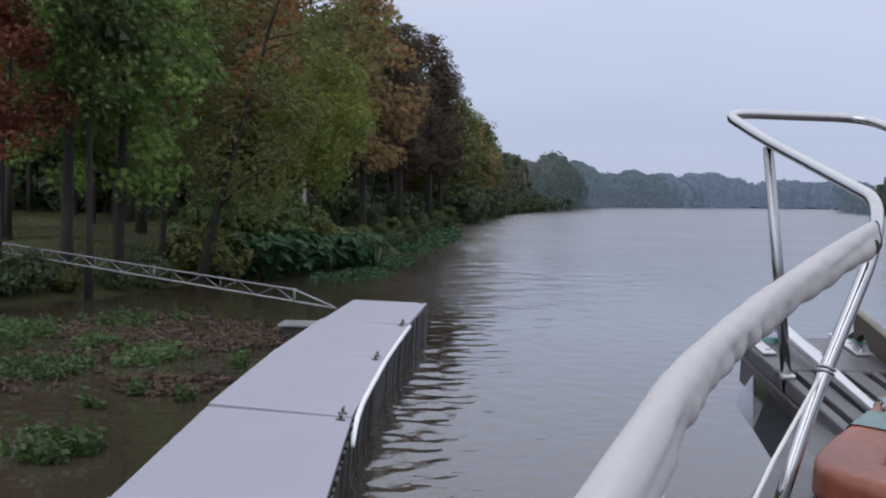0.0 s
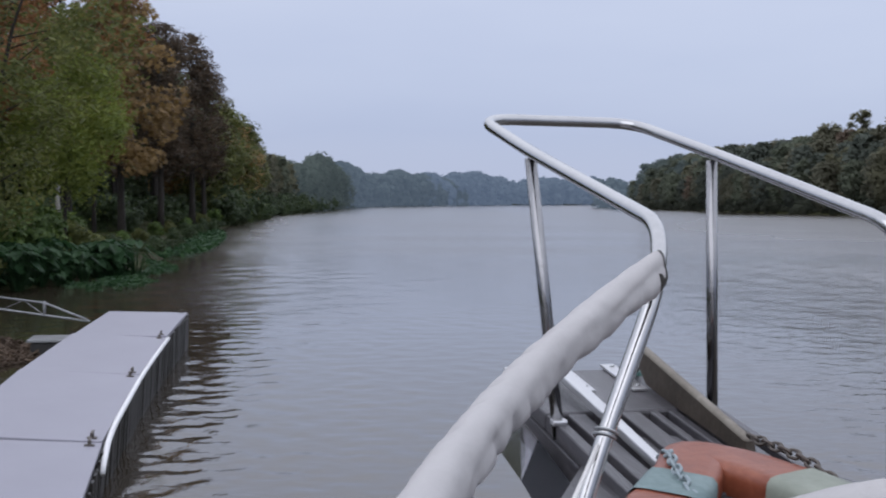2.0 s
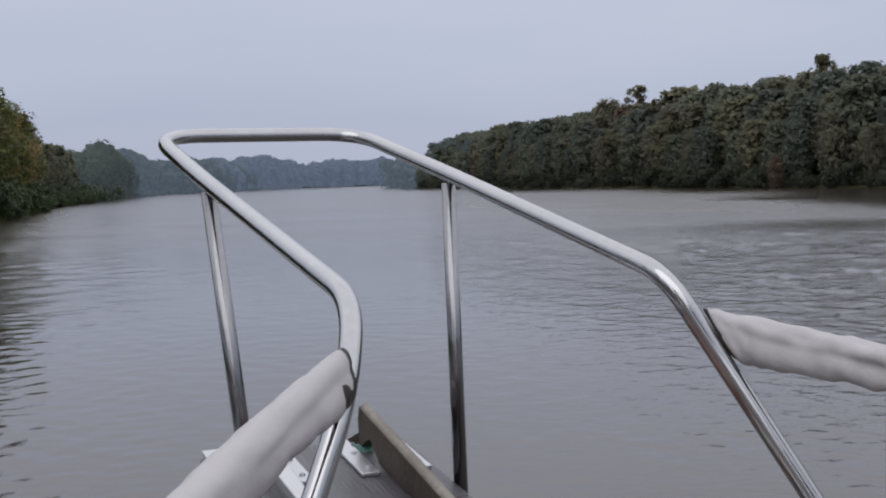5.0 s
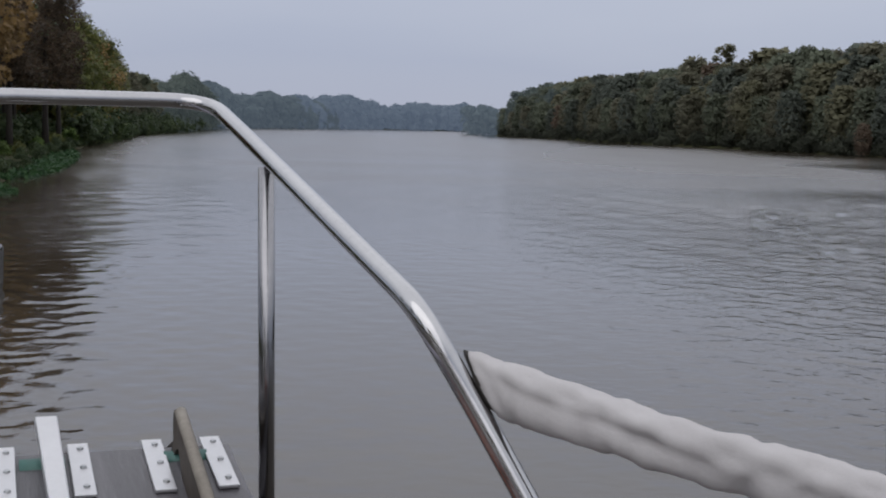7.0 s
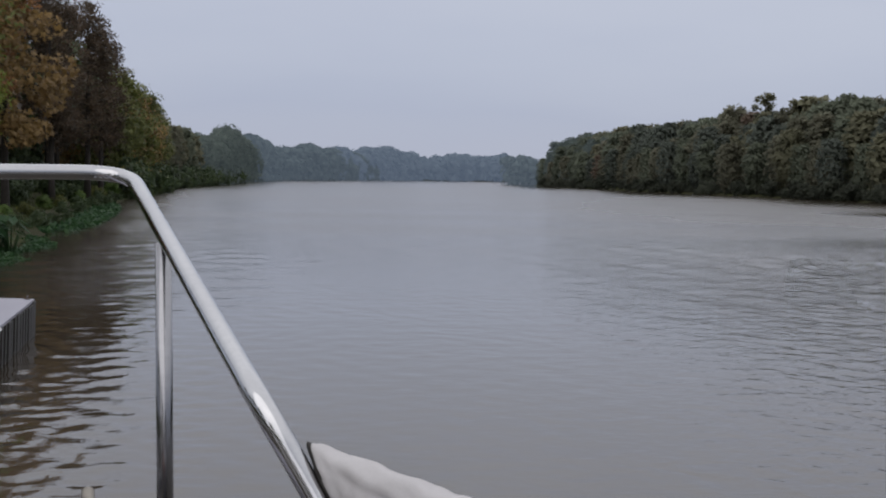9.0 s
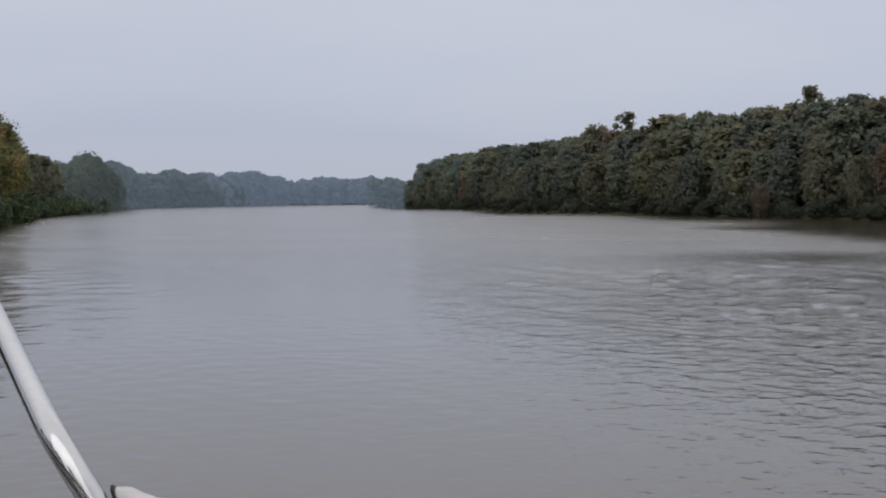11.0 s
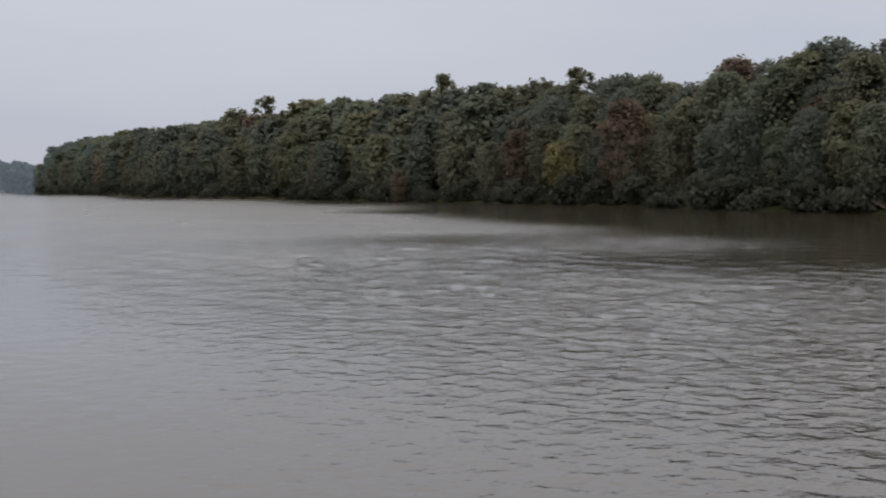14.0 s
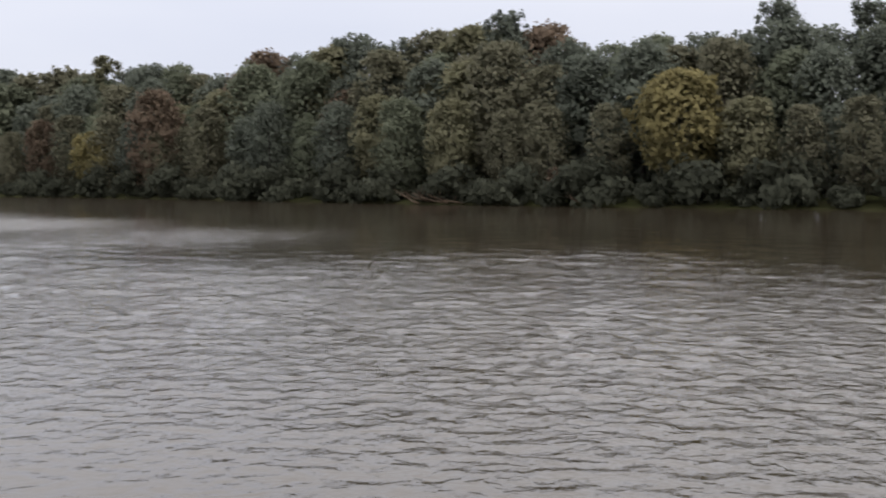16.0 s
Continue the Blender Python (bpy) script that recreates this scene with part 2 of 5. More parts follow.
F_CYPRESS = foliage("dark_cypress_needles", (0.032, 0.026, 0.018), (0.078, 0.057, 0.038), (0.165, 0.108, 0.064))
# Darker green: the wood's deep shade is put into the leaf colour
F_DARK = foliage("deep_shade_leaves", (0.025, 0.041, 0.020), (0.062, 0.090, 0.037), (0.136, 0.166, 0.062))
F_AUTUMN = foliage("mixed_autumn_leaves", (0.127, 0.077, 0.034), (0.287, 0.186, 0.067), (0.499, 0.315, 0.109))
F_LAWN = foliage("lawn_grass_blades", (0.024, 0.034, 0.007), (0.049, 0.065, 0.014), (0.085, 0.098, 0.025), 0.1)
F_TARO = foliage("large_taro_leaves", (0.019, 0.048, 0.021), (0.042, 0.095, 0.037), (0.090, 0.158, 0.063), 0.15)
F_HYACINTH = foliage("water_hyacinth_leaves", (0.017, 0.036, 0.010), (0.058, 0.101, 0.029), (0.130, 0.180, 0.061), 0.15)
# Distance haze painted in: pale greyed bases here, a glow added below
F_FAR = foliage("haze_blue_green_leaves", (0.062, 0.08, 0.075), (0.08, 0.10, 0.094), (0.10, 0.122, 0.112), 0.1, 0.9, 0.05)
F_FARTHEST = foliage("haze_blue_grey_leaves", (0.07, 0.085, 0.092), (0.08, 0.097, 0.103), (0.092, 0.11, 0.115), 0.1, 0.9, 0.05)
F_MID = foliage("haze_grey_green_leaves", (0.06, 0.075, 0.062), (0.085, 0.102, 0.083), (0.115, 0.13, 0.102), 0.1, 0.9, 0.05)
haze_glow(F_MID, (0.125, 0.16, 0.175), 0.3)
haze_glow(F_FAR, (0.155, 0.20, 0.255), 0.6)
haze_glow(F_FARTHEST, (0.175, 0.23, 0.315), 0.7)
# Haze painted into these leaf colours: lighter, greyer, low in contrast
K_GREEN = foliage("hazed_wood_green_leaves", (0.122, 0.138, 0.101), (0.156, 0.175, 0.126), (0.233, 0.253, 0.179), 0.14, 0.9, 0.06, 0.18, 0.5)
K_OLIVE = foliage("hazed_wood_olive_leaves", (0.134, 0.133, 0.095), (0.172, 0.169, 0.121), (0.252, 0.246, 0.174), 0.14, 0.9, 0.06, 0.18, 0.5)
K_RUST = foliage("hazed_wood_rust_leaves", (0.140, 0.109, 0.083), (0.180, 0.138, 0.104), (0.256, 0.194, 0.141), 0.12, 0.9, 0.06, 0.18, 0.5)
K_DARK = foliage("hazed_wood_dark_leaves", (0.103, 0.117, 0.099), (0.129, 0.147, 0.121), (0.191, 0.212, 0.171), 0.14, 0.9, 0.06, 0.18, 0.5)
K_PALE = foliage("hazed_wood_pale_leaves", (0.151, 0.150, 0.099), (0.189, 0.186, 0.121), (0.271, 0.261, 0.170), 0.15, 0.9, 0.06, 0.18, 0.5)
K_GOLD = foliage("hazed_wood_golden_leaves", (0.151, 0.134, 0.067), (0.252, 0.222, 0.107), (0.348, 0.306, 0.149), 0.08, 0.9, 0.06, 0.18, 0.5)
# K_DARK made darker: shade at the bank's foot painted into the leaves
K_SHADE = foliage("shade_painted_bush_leaves", (0.043, 0.048, 0.037), (0.077, 0.084, 0.063), (0.117, 0.123, 0.090), 0.14, 0.9, 0.06, 0.18, 0.5)


# ---- mesh helpers ----
def mesh_of(name, verts, faces, mat, smooth=False):
    me = bpy.data.meshes.new(name)
    verts = np.asarray(verts, dtype=np.float32)
    if isinstance(faces, np.ndarray):
        k, w = faces.shape
        me.vertices.add(len(verts))
        me.vertices.foreach_set("co", verts.ravel())
        me.loops.add(k * w)
        me.loops.foreach_set("vertex_index", faces.astype(np.int32).ravel())
        me.polygons.add(k)
        me.polygons.foreach_set("loop_start", np.arange(0, k * w, w, dtype=np.int32))
        me.update(calc_edges=True)
        me.validate()
    else:
        me.from_pydata([tuple(map(float, v)) for v in verts], [], faces)
        me.update()
    if smooth:
        me.polygons.foreach_set("use_smooth", np.ones(len(me.polygons), dtype=bool))
    me.materials.append(mat)
    return me


def child(name, me, parent, label=""):
    ob = new(name, me)
    ob.parent = parent
    return tagged(ob, label)


def part(name, bm, mat, parent, label="", smooth=False):
    me = bpy.data.meshes.new(name)
    bmesh.ops.recalc_face_normals(bm, faces=bm.faces)
    bm.to_mesh(me)
    bm.free()
    me.materials.append(mat)
    if smooth:
        me.polygons.foreach_set("use_smooth", np.ones(len(me.polygons), dtype=bool))
    return child(name, me, parent, label)


def thing(name, m, label, category, group="", kind=""):
    ob = new(name)
    ob.matrix_world = m
    ob.empty_display_size = 0.1
    return tagged(ob, label, category, group, kind)


def box(bm, lo, hi, bevel=0.0):
    lo, hi = Vector(lo), Vector(hi)
    made = bmesh.ops.create_cube(bm, size=1.0, matrix=Matrix.Translation((lo + hi) / 2) @ Matrix.Diagonal((*(hi - lo), 1)))
    if bevel:
        vs = set(made["verts"])
        edges = [e for e in bm.edges if e.verts[0] in vs and e.verts[1] in vs]
        bmesh.ops.bevel(bm, geom=edges, offset=bevel, segments=2, affect="EDGES", profile=0.5)
    return bm


def tube_data(points, radii, sides=10, closed_ends=True, squash=None):
    """A tube along points with a radius at each point; returns verts, faces."""
    pts = [Vector(p) for p in points]
    if isinstance(radii, (int, float)):
        radii = [radii] * len(pts)
    verts, faces = [], []
    up = Vector((0, 0, 1))
    side = None
    for i, p in enumerate(pts):
        d = (pts[min(i + 1, len(pts) - 1)] - pts[max(i - 1, 0)]).normalized()
        if side is None:
            side = d.cross(up if abs(d.z) < 0.95 else Vector((1, 0, 0))).normalized()
        side = (side - d * side.dot(d)).normalized()
        other = d.cross(side)
        for k in range(sides):
            a = 2 * math.pi * k / sides
            r = radii[i] * (squash(i, a) if squash else 1.0)
            verts.append(p + side * (math.cos(a) * r) + other * (math.sin(a) * r))
    for i in range(len(pts) - 1):
        for k in range(sides):
            a, b = i * sides + k, i * sides + (k + 1) % sides
            faces.append((a, b, b + sides, a + sides))
    if closed_ends:
        faces.append(tuple(range(sides))[::-1])
        faces.append(tuple(range((len(pts) - 1) * sides, len(pts) * sides)))
    return verts, faces


def rounded(points, radius, steps=6):
    """A polyline whose inner corners are rounded."""
    pts = [Vector(p) for p in points]
    out = [pts[0]]
    for a, b, c in zip(pts, pts[1:], pts[2:]):
        r = min(radius, (a - b).length * 0.45, (c - b).length * 0.45)
        p, q = b + (a - b).normalized() * r, b + (c - b).normalized() * r
        for k in range(steps + 1):
            t = k / steps
            out.append(p * (1 - t) ** 2 + b * 2 * t * (1 - t) + q * t * t)
    out.append(pts[-1])
    return out


def tube(name, points, radii, mat, parent, label="", sides=12, squash=None):
    v, f = tube_data(points, radii, sides, True, squash)
    return child(name, mesh_of(name, v, f, mat, True), parent, label)


def joined(chunks):
    """Joins several (verts, faces) into one."""
    verts, faces = [], []
    for v, f in chunks:
        k = len(verts)
        verts += list(v)
        faces += [tuple(i + k for i in q) for q in f]
    return verts, faces


def leaf_quads(centres, length, width, rng, up=0.5, droop=0.0):
    """One pointed leaf (a quad) at each centre."""
    n = len(centres)
    a = rng.normal(size=(n, 3))
    a[:, 2] = a[:, 2] * (1 - up) - droop
    a /= np.linalg.norm(a, axis=1)[:, None] + 1e-9
    b = np.cross(a, rng.normal(size=(n, 3)) * np.array((1, 1, 1 - 0.5 * up)) + np.array((0, 0, up)))
    b /= np.linalg.norm(b, axis=1)[:, None] + 1e-9
    s = rng.uniform(0.6, 1.3, size=(n, 1))
    verts = np.stack([centres - a * length * s / 2, centres + b * width * s / 2, centres + a * length * s / 2, centres - b * width * s / 2], axis=1).reshape(-1, 3)
    return verts, np.arange(4 * n).reshape(n, 4)


def leaf_tips(centres, out, length, width, rng, loose=0.7):
    """One small three-cornered spray of leaves at each centre, facing outwards from its clump."""
    n = len(centres)
    nrm = out + rng.normal(0, loose, (n, 3)) + np.array((0, 0, 0.25))
    nrm /= np.linalg.norm(nrm, axis=1)[:, None] + 1e-9
    a = np.cross(nrm, rng.normal(size=(n, 3)))
    a /= np.linalg.norm(a, axis=1)[:, None] + 1e-9
    b = np.cross(nrm, a)
    s = rng.uniform(0.55, 1.3, size=(n, 1))
    l, w = length * s, width * s
    verts = np.stack([centres - a * l * 0.4 - b * w * 0.5, centres + a * l * 0.6, centres - a * l * 0.4 + b * w * 0.5], axis=1).reshape(-1, 3)
    return verts, np.arange(3 * n).reshape(n, 3)


# ---- ground and river ----
LEFT = np.array([(-3000, -300), (-200, -30), (-60, -15), (-20, -11.5), (0, -10.5), (4, -9), (8, -7.2), (13, -6.6), (15, -5.0), (20, -3.2), (33, -2.4), (60, -1.8), (111, -0.3),
                 (178, 4.4), (263, 16), (330, 24), (460, 44), (734, 153), (900, 420), (1500, 1250), (3200, 3300)], dtype=float)
RIGHT = np.array([(-3000, 400), (-200, 96), (-60, 86), (4, 84), (19, 84), (40, 87), (96, 99), (140, 103), (257, 112), (390, 127), (428, 136), (455, 170), (650, 520), (900, 950), (1500, 1900), (3200, 4500)], dtype=float)


def left_shore(y):
    return np.interp(y, LEFT[:, 0], LEFT[:, 1])


def right_shore(y):
    return np.interp(y, RIGHT[:, 0], RIGHT[:, 1])


def height(x, y):
    """The bank's height: a low shelf at the water, a lawn, then a slow rise inland; the bed under the river."""
    inland = np.maximum(left_shore(y) - x, x - right_shore(y))
    wob = 0.12 * np.sin(x * 0.9 + 1.3 * np.sin(y * 0.35)) + 0.1 * np.sin(y * 0.7 + x * 0.2)
    land = np.interp(inland, [-40, -6, -1.0, 0, 1.5, 6, 20, 60, 300, 3000], [-2.5, -1.2, -0.35, 0.02, 0.4, 0.75, 1.0, 2.0, 4.0, 8.0])
    return land + wob * np.clip((inland + 1) / 6, 0, 1)


def axis_steps(marks):
    out = []
    for a, b, step in marks:
        out += list(np.arange(a, b, step))
    return np.array(out + [marks[-1][1]])


gx = axis_steps([(-3000, -300, 300), (-300, -60, 20), (-60, -20, 3), (-20, 4, 0.5), (4, 70, 8), (70, 150, 2.0), (150, 400, 20), (400, 4500, 300)])
gy = axis_steps([(-3000, -300, 300), (-300, -60, 20), (-60, -10, 4), (-10, 40, 0.6), (40, 140, 3), (140, 500, 8), (500, 1000, 25), (1000, 3200, 200)])
GX, GY = np.meshgrid(gx, gy, indexing="ij")
gv = np.stack([GX, GY, height(GX, GY)], axis=-1).reshape(-1, 3)
ni, nj = len(gx), len(gy)
ii, jj = np.meshgrid(np.arange(ni - 1), np.arange(nj - 1), indexing="ij")
base = (ii * nj + jj).ravel()
gf = np.stack([base, base + nj, base + nj + 1, base + 1], axis=1)
ground = new("ground", mesh_of("ground", gv, gf, M_GROUND, True))
tagged(ground, "grassy river banks of dark wet soil", "ground", kind="structure")

# water: rings round the boat, fine near it and coarse far off, with small wind waves
def wave_surface():
    rng = np.random.default_rng(7)
    ang = np.radians(np.concatenate([np.arange(8, 62, 0.18), np.arange(62, 116, 0.3), np.arange(116, 368, 6.0)]))
    rad = [0.6]
    while rad[-1] < 120:
        rad.append(rad[-1] + max(0.065, rad[-1] * 0.0062))
    rad = np.array(rad + [140, 180, 260, 420, 800, 1800, 5500])
    A, R = np.meshgrid(ang, rad, indexing="xy")
    x, y = 1.7 + R * np.cos(A), -20.6 + R * np.sin(A)
    deep, wide = np.maximum(0.065, R * 0.0062), R * np.where(A < radians(62), 0.0032, 0.0053)
    gust = np.zeros_like(x)
    for k in range(7):
        a, w, p = rng.uniform(0, 6.28), rng.uniform(9, 40), rng.uniform(0, 6.28)
        gust += np.sin((x * np.cos(a) + y * np.sin(a)) * 6.283 / w + p) / 7 ** 0.5
    calm = np.clip((x + 1.3) / 0.5, 0, 1)
    calm += (1 - calm) * np.clip((y - 2) / 10, 0, 1)
    shelter = np.clip((x - left_shore(y)) / 3, 0, 1)
    wind = 0.24 + 1.1 * np.clip((x - 2.5 - 0.3 * (y + 20)) / 24, 0, 1) + 0.62 * np.clip((4.5 - x + 0.035 * y) / 5, 0, 1) * calm * shelter + 0.12 * np.clip((R - 25) / 60, 0, 1)
    lee = (right_shore(y) - x) / np.interp(y, [-20, 20, 60, 100, 150, 400], [66, 58, 43, 30, 23, 10]) + 0.04 * gust
    lee = np.clip((lee - 0.58) / 0.55, 0, 1)
    wind = np.clip(wind * (1 + 0.3 * gust), 0.15, 1.7) * (0.1 + 0.9 * lee * lee * (3 - 2 * lee))
    z, power, want = np.zeros_like(x), np.zeros_like(x), 0.0
    for k in range(90):
        lam = 0.165 * 2 ** (rng.uniform(0, 2.3) if k < 70 else rng.uniform(2.4, 4.0))
        a = radians(205) + rng.normal(0, 1.15)
        step = np.hypot(deep * np.cos(A - a), wide * np.sin(A - a))
        slope = 0.032 * rng.uniform(0.6, 1.3) * (1.15 if lam > 0.8 else 1.0)
        keep = np.clip((lam / step - 2.2) / 2.4, 0, 1) * (1 if k < 70 else np.clip((R - 18) / 24, 0, 1))
        z += keep * slope * lam / 6.283 * np.sin((x * math.cos(a) + y * math.sin(a)) * 6.283 / lam + rng.uniform(0, 6.283))
        power += keep * slope ** 2
        want += slope ** 2 * (k < 70)
    gain = np.sqrt(np.clip(want / np.maximum(power, want * 0.1), 1, 2.2))
    z *= wind * gain * 0.46
    z[R > 125] = 0.0
    power[R > 125] = 0.0
    # waves too fine for the mesh blur the gloss instead
    rest = 0.27 * wind * np.sqrt(np.maximum(want - power * gain ** 2, 0) / 2)
    ruffle = np.clip(np.sqrt(1.5 * rest) + 0.05 * np.clip((R - 12) / 50, 0, 1) * np.clip((x - left_shore(y)) / 12, 0, 1) * lee, 0.03, 0.34)
    breeze = np.clip(wind, 0.05, 1) * 0.8 * np.clip(1.7 - R / 110, 0.3, 1) * np.clip((x - 1.5) / 5, 0.25, 1)
    na, nr = len(ang), len(rad)
    v = np.stack([x, y, z], axis=-1).reshape(-1, 3)
    i, j = np.meshgrid(np.arange(nr - 1), np.arange(na), indexing="ij")
    j2 = (j + 1) % na
    f = np.stack([i * na + j, i * na + j2, (i + 1) * na + j2, (i + 1) * na + j], axis=-1).reshape(-1, 4)
    return v, f, ruffle.ravel(), breeze.ravel()


wv, wf, wr, wz = wave_surface()
water = new("water", mesh_of("water", wv, np.ascontiguousarray(wf), M_WATER, True))
water.data.attributes.new("ruffle", "FLOAT", "POINT").data.foreach_set("value", wr.astype(np.float32))
water.data.attributes.new("breeze", "FLOAT", "POINT").data.foreach_set("value", wz.astype(np.float32))
tagged(water, "wide muddy grey-brown river with small ripples", "river", kind="structure")


# ---- trees ----
def trunk_chunks(rng, h, r, lean=(0.0, 0.0), limbs=8, spread=2.0, low=0.35, bend=0.25, sides=8):
    """A tapered, slightly crooked trunk with limbs; returns chunks and limb ends."""
    n = 9 if sides > 6 else 6
    xs = np.cumsum(rng.normal(0, bend * 0.3, n)) * np.linspace(0, 1, n)
    ys = np.cumsum(rng.normal(0, bend * 0.3, n)) * np.linspace(0, 1, n)
    pts = [Vector((xs[i] + lean[0] * (i / (n - 1)), ys[i] + lean[1] * (i / (n - 1)), h * i / (n - 1))) for i in range(n)]
    rad = [r * (1.25 if i == 0 else 1.0) * (1 - 0.88 * i / (n - 1)) for i in range(n)]
    pts[0].z -= 0.4
    chunks, ends = [tube_data(pts, rad, sides)], [pts[-1], pts[-2]]
    for k in range(limbs):
        f = low + (0.97 - low) * (k + rng.random()) / limbs
        i = min(int(f * (n - 1)), n - 2)
        p = pts[i].lerp(pts[i + 1], f * (n - 1) - i)
        a = rng.random() * 2 * math.pi
        reach = spread * (1.15 - 0.6 * f) * rng.uniform(0.6, 1.1)
        out = Vector((math.cos(a), math.sin(a), rng.uniform(0.25, 0.8)))
        mid = p + out * reach * 0.5
        end = mid + Vector((out.x, out.y, rng.uniform(-0.1, 0.6))) * reach * 0.5
        rr = rad[i] * 0.42
        chunks.append(tube_data([p, mid, end], [rr, rr * 0.6, rr * 0.2], 5 if sides > 6 else 3))
        ends += [mid, end]
    return chunks, ends


def crown_points(rng, ends, h, spread, clumps, leaves, low, clump_r, flat=0.75, hang=0.0):
    """Leaf centres in uneven clumps round the limb ends and over the crown's outside."""
    cs = []
    for e in ends:
        cs.append((np.array(e) + rng.normal(0, 0.25, 3), 1.0))
    while len(cs) < clumps:
        a, f = rng.random() * 2 * math.pi, rng.random()
        z = h * (low + (1.0 - low) * f)
        prof = math.sqrt(max(0.02, 1 - max(0.0, (f - 0.4) / 0.62) ** 2)) * min(1.0, 0.6 + f)
        rr = spread * prof * rng.uniform(0.45, 1.05)
        cs.append((np.array((math.cos(a) * rr, math.sin(a) * rr, z)), rng.uniform(0.6, 1.3)))
    per = max(4, leaves // len(cs))
    out, dirs = [], []
    for c, s in cs:
        k = max(3, int(per * rng.uniform(0.5, 1.5) * s))
        d = rng.normal(size=(k, 3))
        d /= np.linalg.norm(d, axis=1)[:, None]
        q = d * (rng.random((k, 1)) ** 0.45) * clump_r * s * np.array((1, 1, flat))
        if hang:
            q[:, 2] -= np.abs(rng.normal(0, hang, k))
        out.append(c + q)
        axis = np.array((0, 0, h * 0.55))
        away = (c - axis) / (np.linalg.norm(c - axis) + 1e-6)
        dirs.append(d + 0.8 * away)
    return np.concatenate(out), np.concatenate(dirs)


def lobed_crown(rng, h, spread, low, lobes, leaves, gaps=0.0):
    """Leaf centres and shading directions for a billowing crown: lobes, each of many small clumps."""
    cs = []
    for k in range(6):
        a, rl = 1.05 * k + rng.random(), spread * rng.uniform(0.2, 0.32)
        rr = spread * (0.08 if k == 0 else rng.uniform(0.22, 0.55))
        cs.append((np.array((math.cos(a) * rr, math.sin(a) * rr, h - rl * 1.02 - (0.0 if k == 0 else h * rng.uniform(0.01, 0.1)))), rl))
    while len(cs) < lobes:
        a, f = rng.random() * 6.283, rng.random() ** 0.8
        prof = math.sqrt(max(0.04, 1 - max(0.0, (f - 0.38) / 0.66) ** 2)) * min(1.0, 0.62 + f)
        rl = spread * rng.choice((0.17, 0.23, 0.3, 0.42)) * rng.uniform(0.85, 1.15) * (1 - 0.45 * gaps)
        rr = max(0.0, spread * prof - rl) * rng.uniform(0.5, 1.3)
        cs.append((np.array((math.cos(a) * rr, math.sin(a) * rr, min(h * (low + (1 - low) * f), h - rl * 1.05))), rl))
    total = sum(r * r for _, r in cs)
    out, dirs = [], []
    for c, rl in cs:
        n = max(12, int((0.74 + 0.26 * (gaps > 0)) * leaves * rl * rl / total))
        m = max(6, int(15 * (1 - gaps)))
        sd = rng.normal(size=(m, 3)) + np.array((0, 0, 0.35))
        sd /= np.linalg.norm(sd, axis=1)[:, None]
        pick = rng.integers(0, m, n)
        q = rng.normal(size=(n, 3))
        q /= np.linalg.norm(q, axis=1)[:, None]
        size = rng.uniform(0.4, 0.75, m)[pick][:, None]
        out.append(c + rl * (0.72 * sd[pick] + q * rng.random((n, 1)) ** 0.4 * size) * np.array((1, 1, 0.86)))
        away = out[-1] - np.array((0, 0, h * 0.5))
        away /= np.linalg.norm(away, axis=1)[:, None] + 1e-6
        dirs.append(0.2 * sd[pick] + 0.15 * q + 0.75 * away + np.array((0, 0, 0.15)))
    if gaps == 0:
        n = int(leaves * 0.26)
        f, a = rng.random(n), rng.random(n) * 6.283
        prof = np.sqrt(np.maximum(0.03, 1 - np.maximum(0.0, (f - 0.38) / 0.66) ** 2)) * np.minimum(1.0, 0.62 + f) * rng.uniform(0.45, 1.0, n)
        away = np.stack([np.cos(a) * prof, np.sin(a) * prof, f - 0.45], axis=1)
        out.append(np.stack([np.cos(a) * prof * spread, np.sin(a) * prof * spread, h * (low + (0.97 - low) * f)], axis=1))
        dirs.append(away + np.array((0, 0, 0.15)))
    return np.concatenate(out), np.concatenate(dirs)


def soft_shaded(me, dirs, corners, rng):
    """Sprays take the crown's rounding, not each spray's own tilt."""
    n = dirs + rng.normal(0, 0.22, dirs.shape) + np.array((0, 0, 0.2))
    n /= np.linalg.norm(n, axis=1)[:, None] + 1e-6
    me.polygons.foreach_set("use_smooth", np.ones(len(me.polygons), dtype=bool))
    me.normals_split_custom_set_from_vertices(np.repeat(n, corners, axis=0).tolist())


def leaf_stars(centres, size, rng):
    """Star-shaped leaves: five pointed lobes round one middle."""
    n = len(centres)
    nrm = rng.normal(0, 0.55, (n, 3)) + np.array((0.25, -0.75, 0.5))
    nrm /= np.linalg.norm(nrm, axis=1)[:, None]
    a = np.cross(nrm, rng.normal(size=(n, 3)))
    a /= np.linalg.norm(a, axis=1)[:, None] + 1e-9
    b = np.cross(nrm, a)
    s = size * rng.uniform(0.55, 1.25, (n, 1))
    ring = [centres + nrm * s * 0.1]
    for k in range(10):
        t, r = 0.6283 * k, (1.0 if k % 2 == 0 else 0.36)
        ring.append(centres + s * r * (a * math.cos(t) + b * math.sin(t)))
    v = np.stack(ring, axis=1).reshape(-1, 3)
    base = np.arange(n)[:, None] * 11
    f = np.concatenate([base + np.array((0, 1 + (k - 1) % 10, 1 + k, 1 + (k + 1) % 10)) for k in range(0, 10, 2)], axis=0)
    return v, f


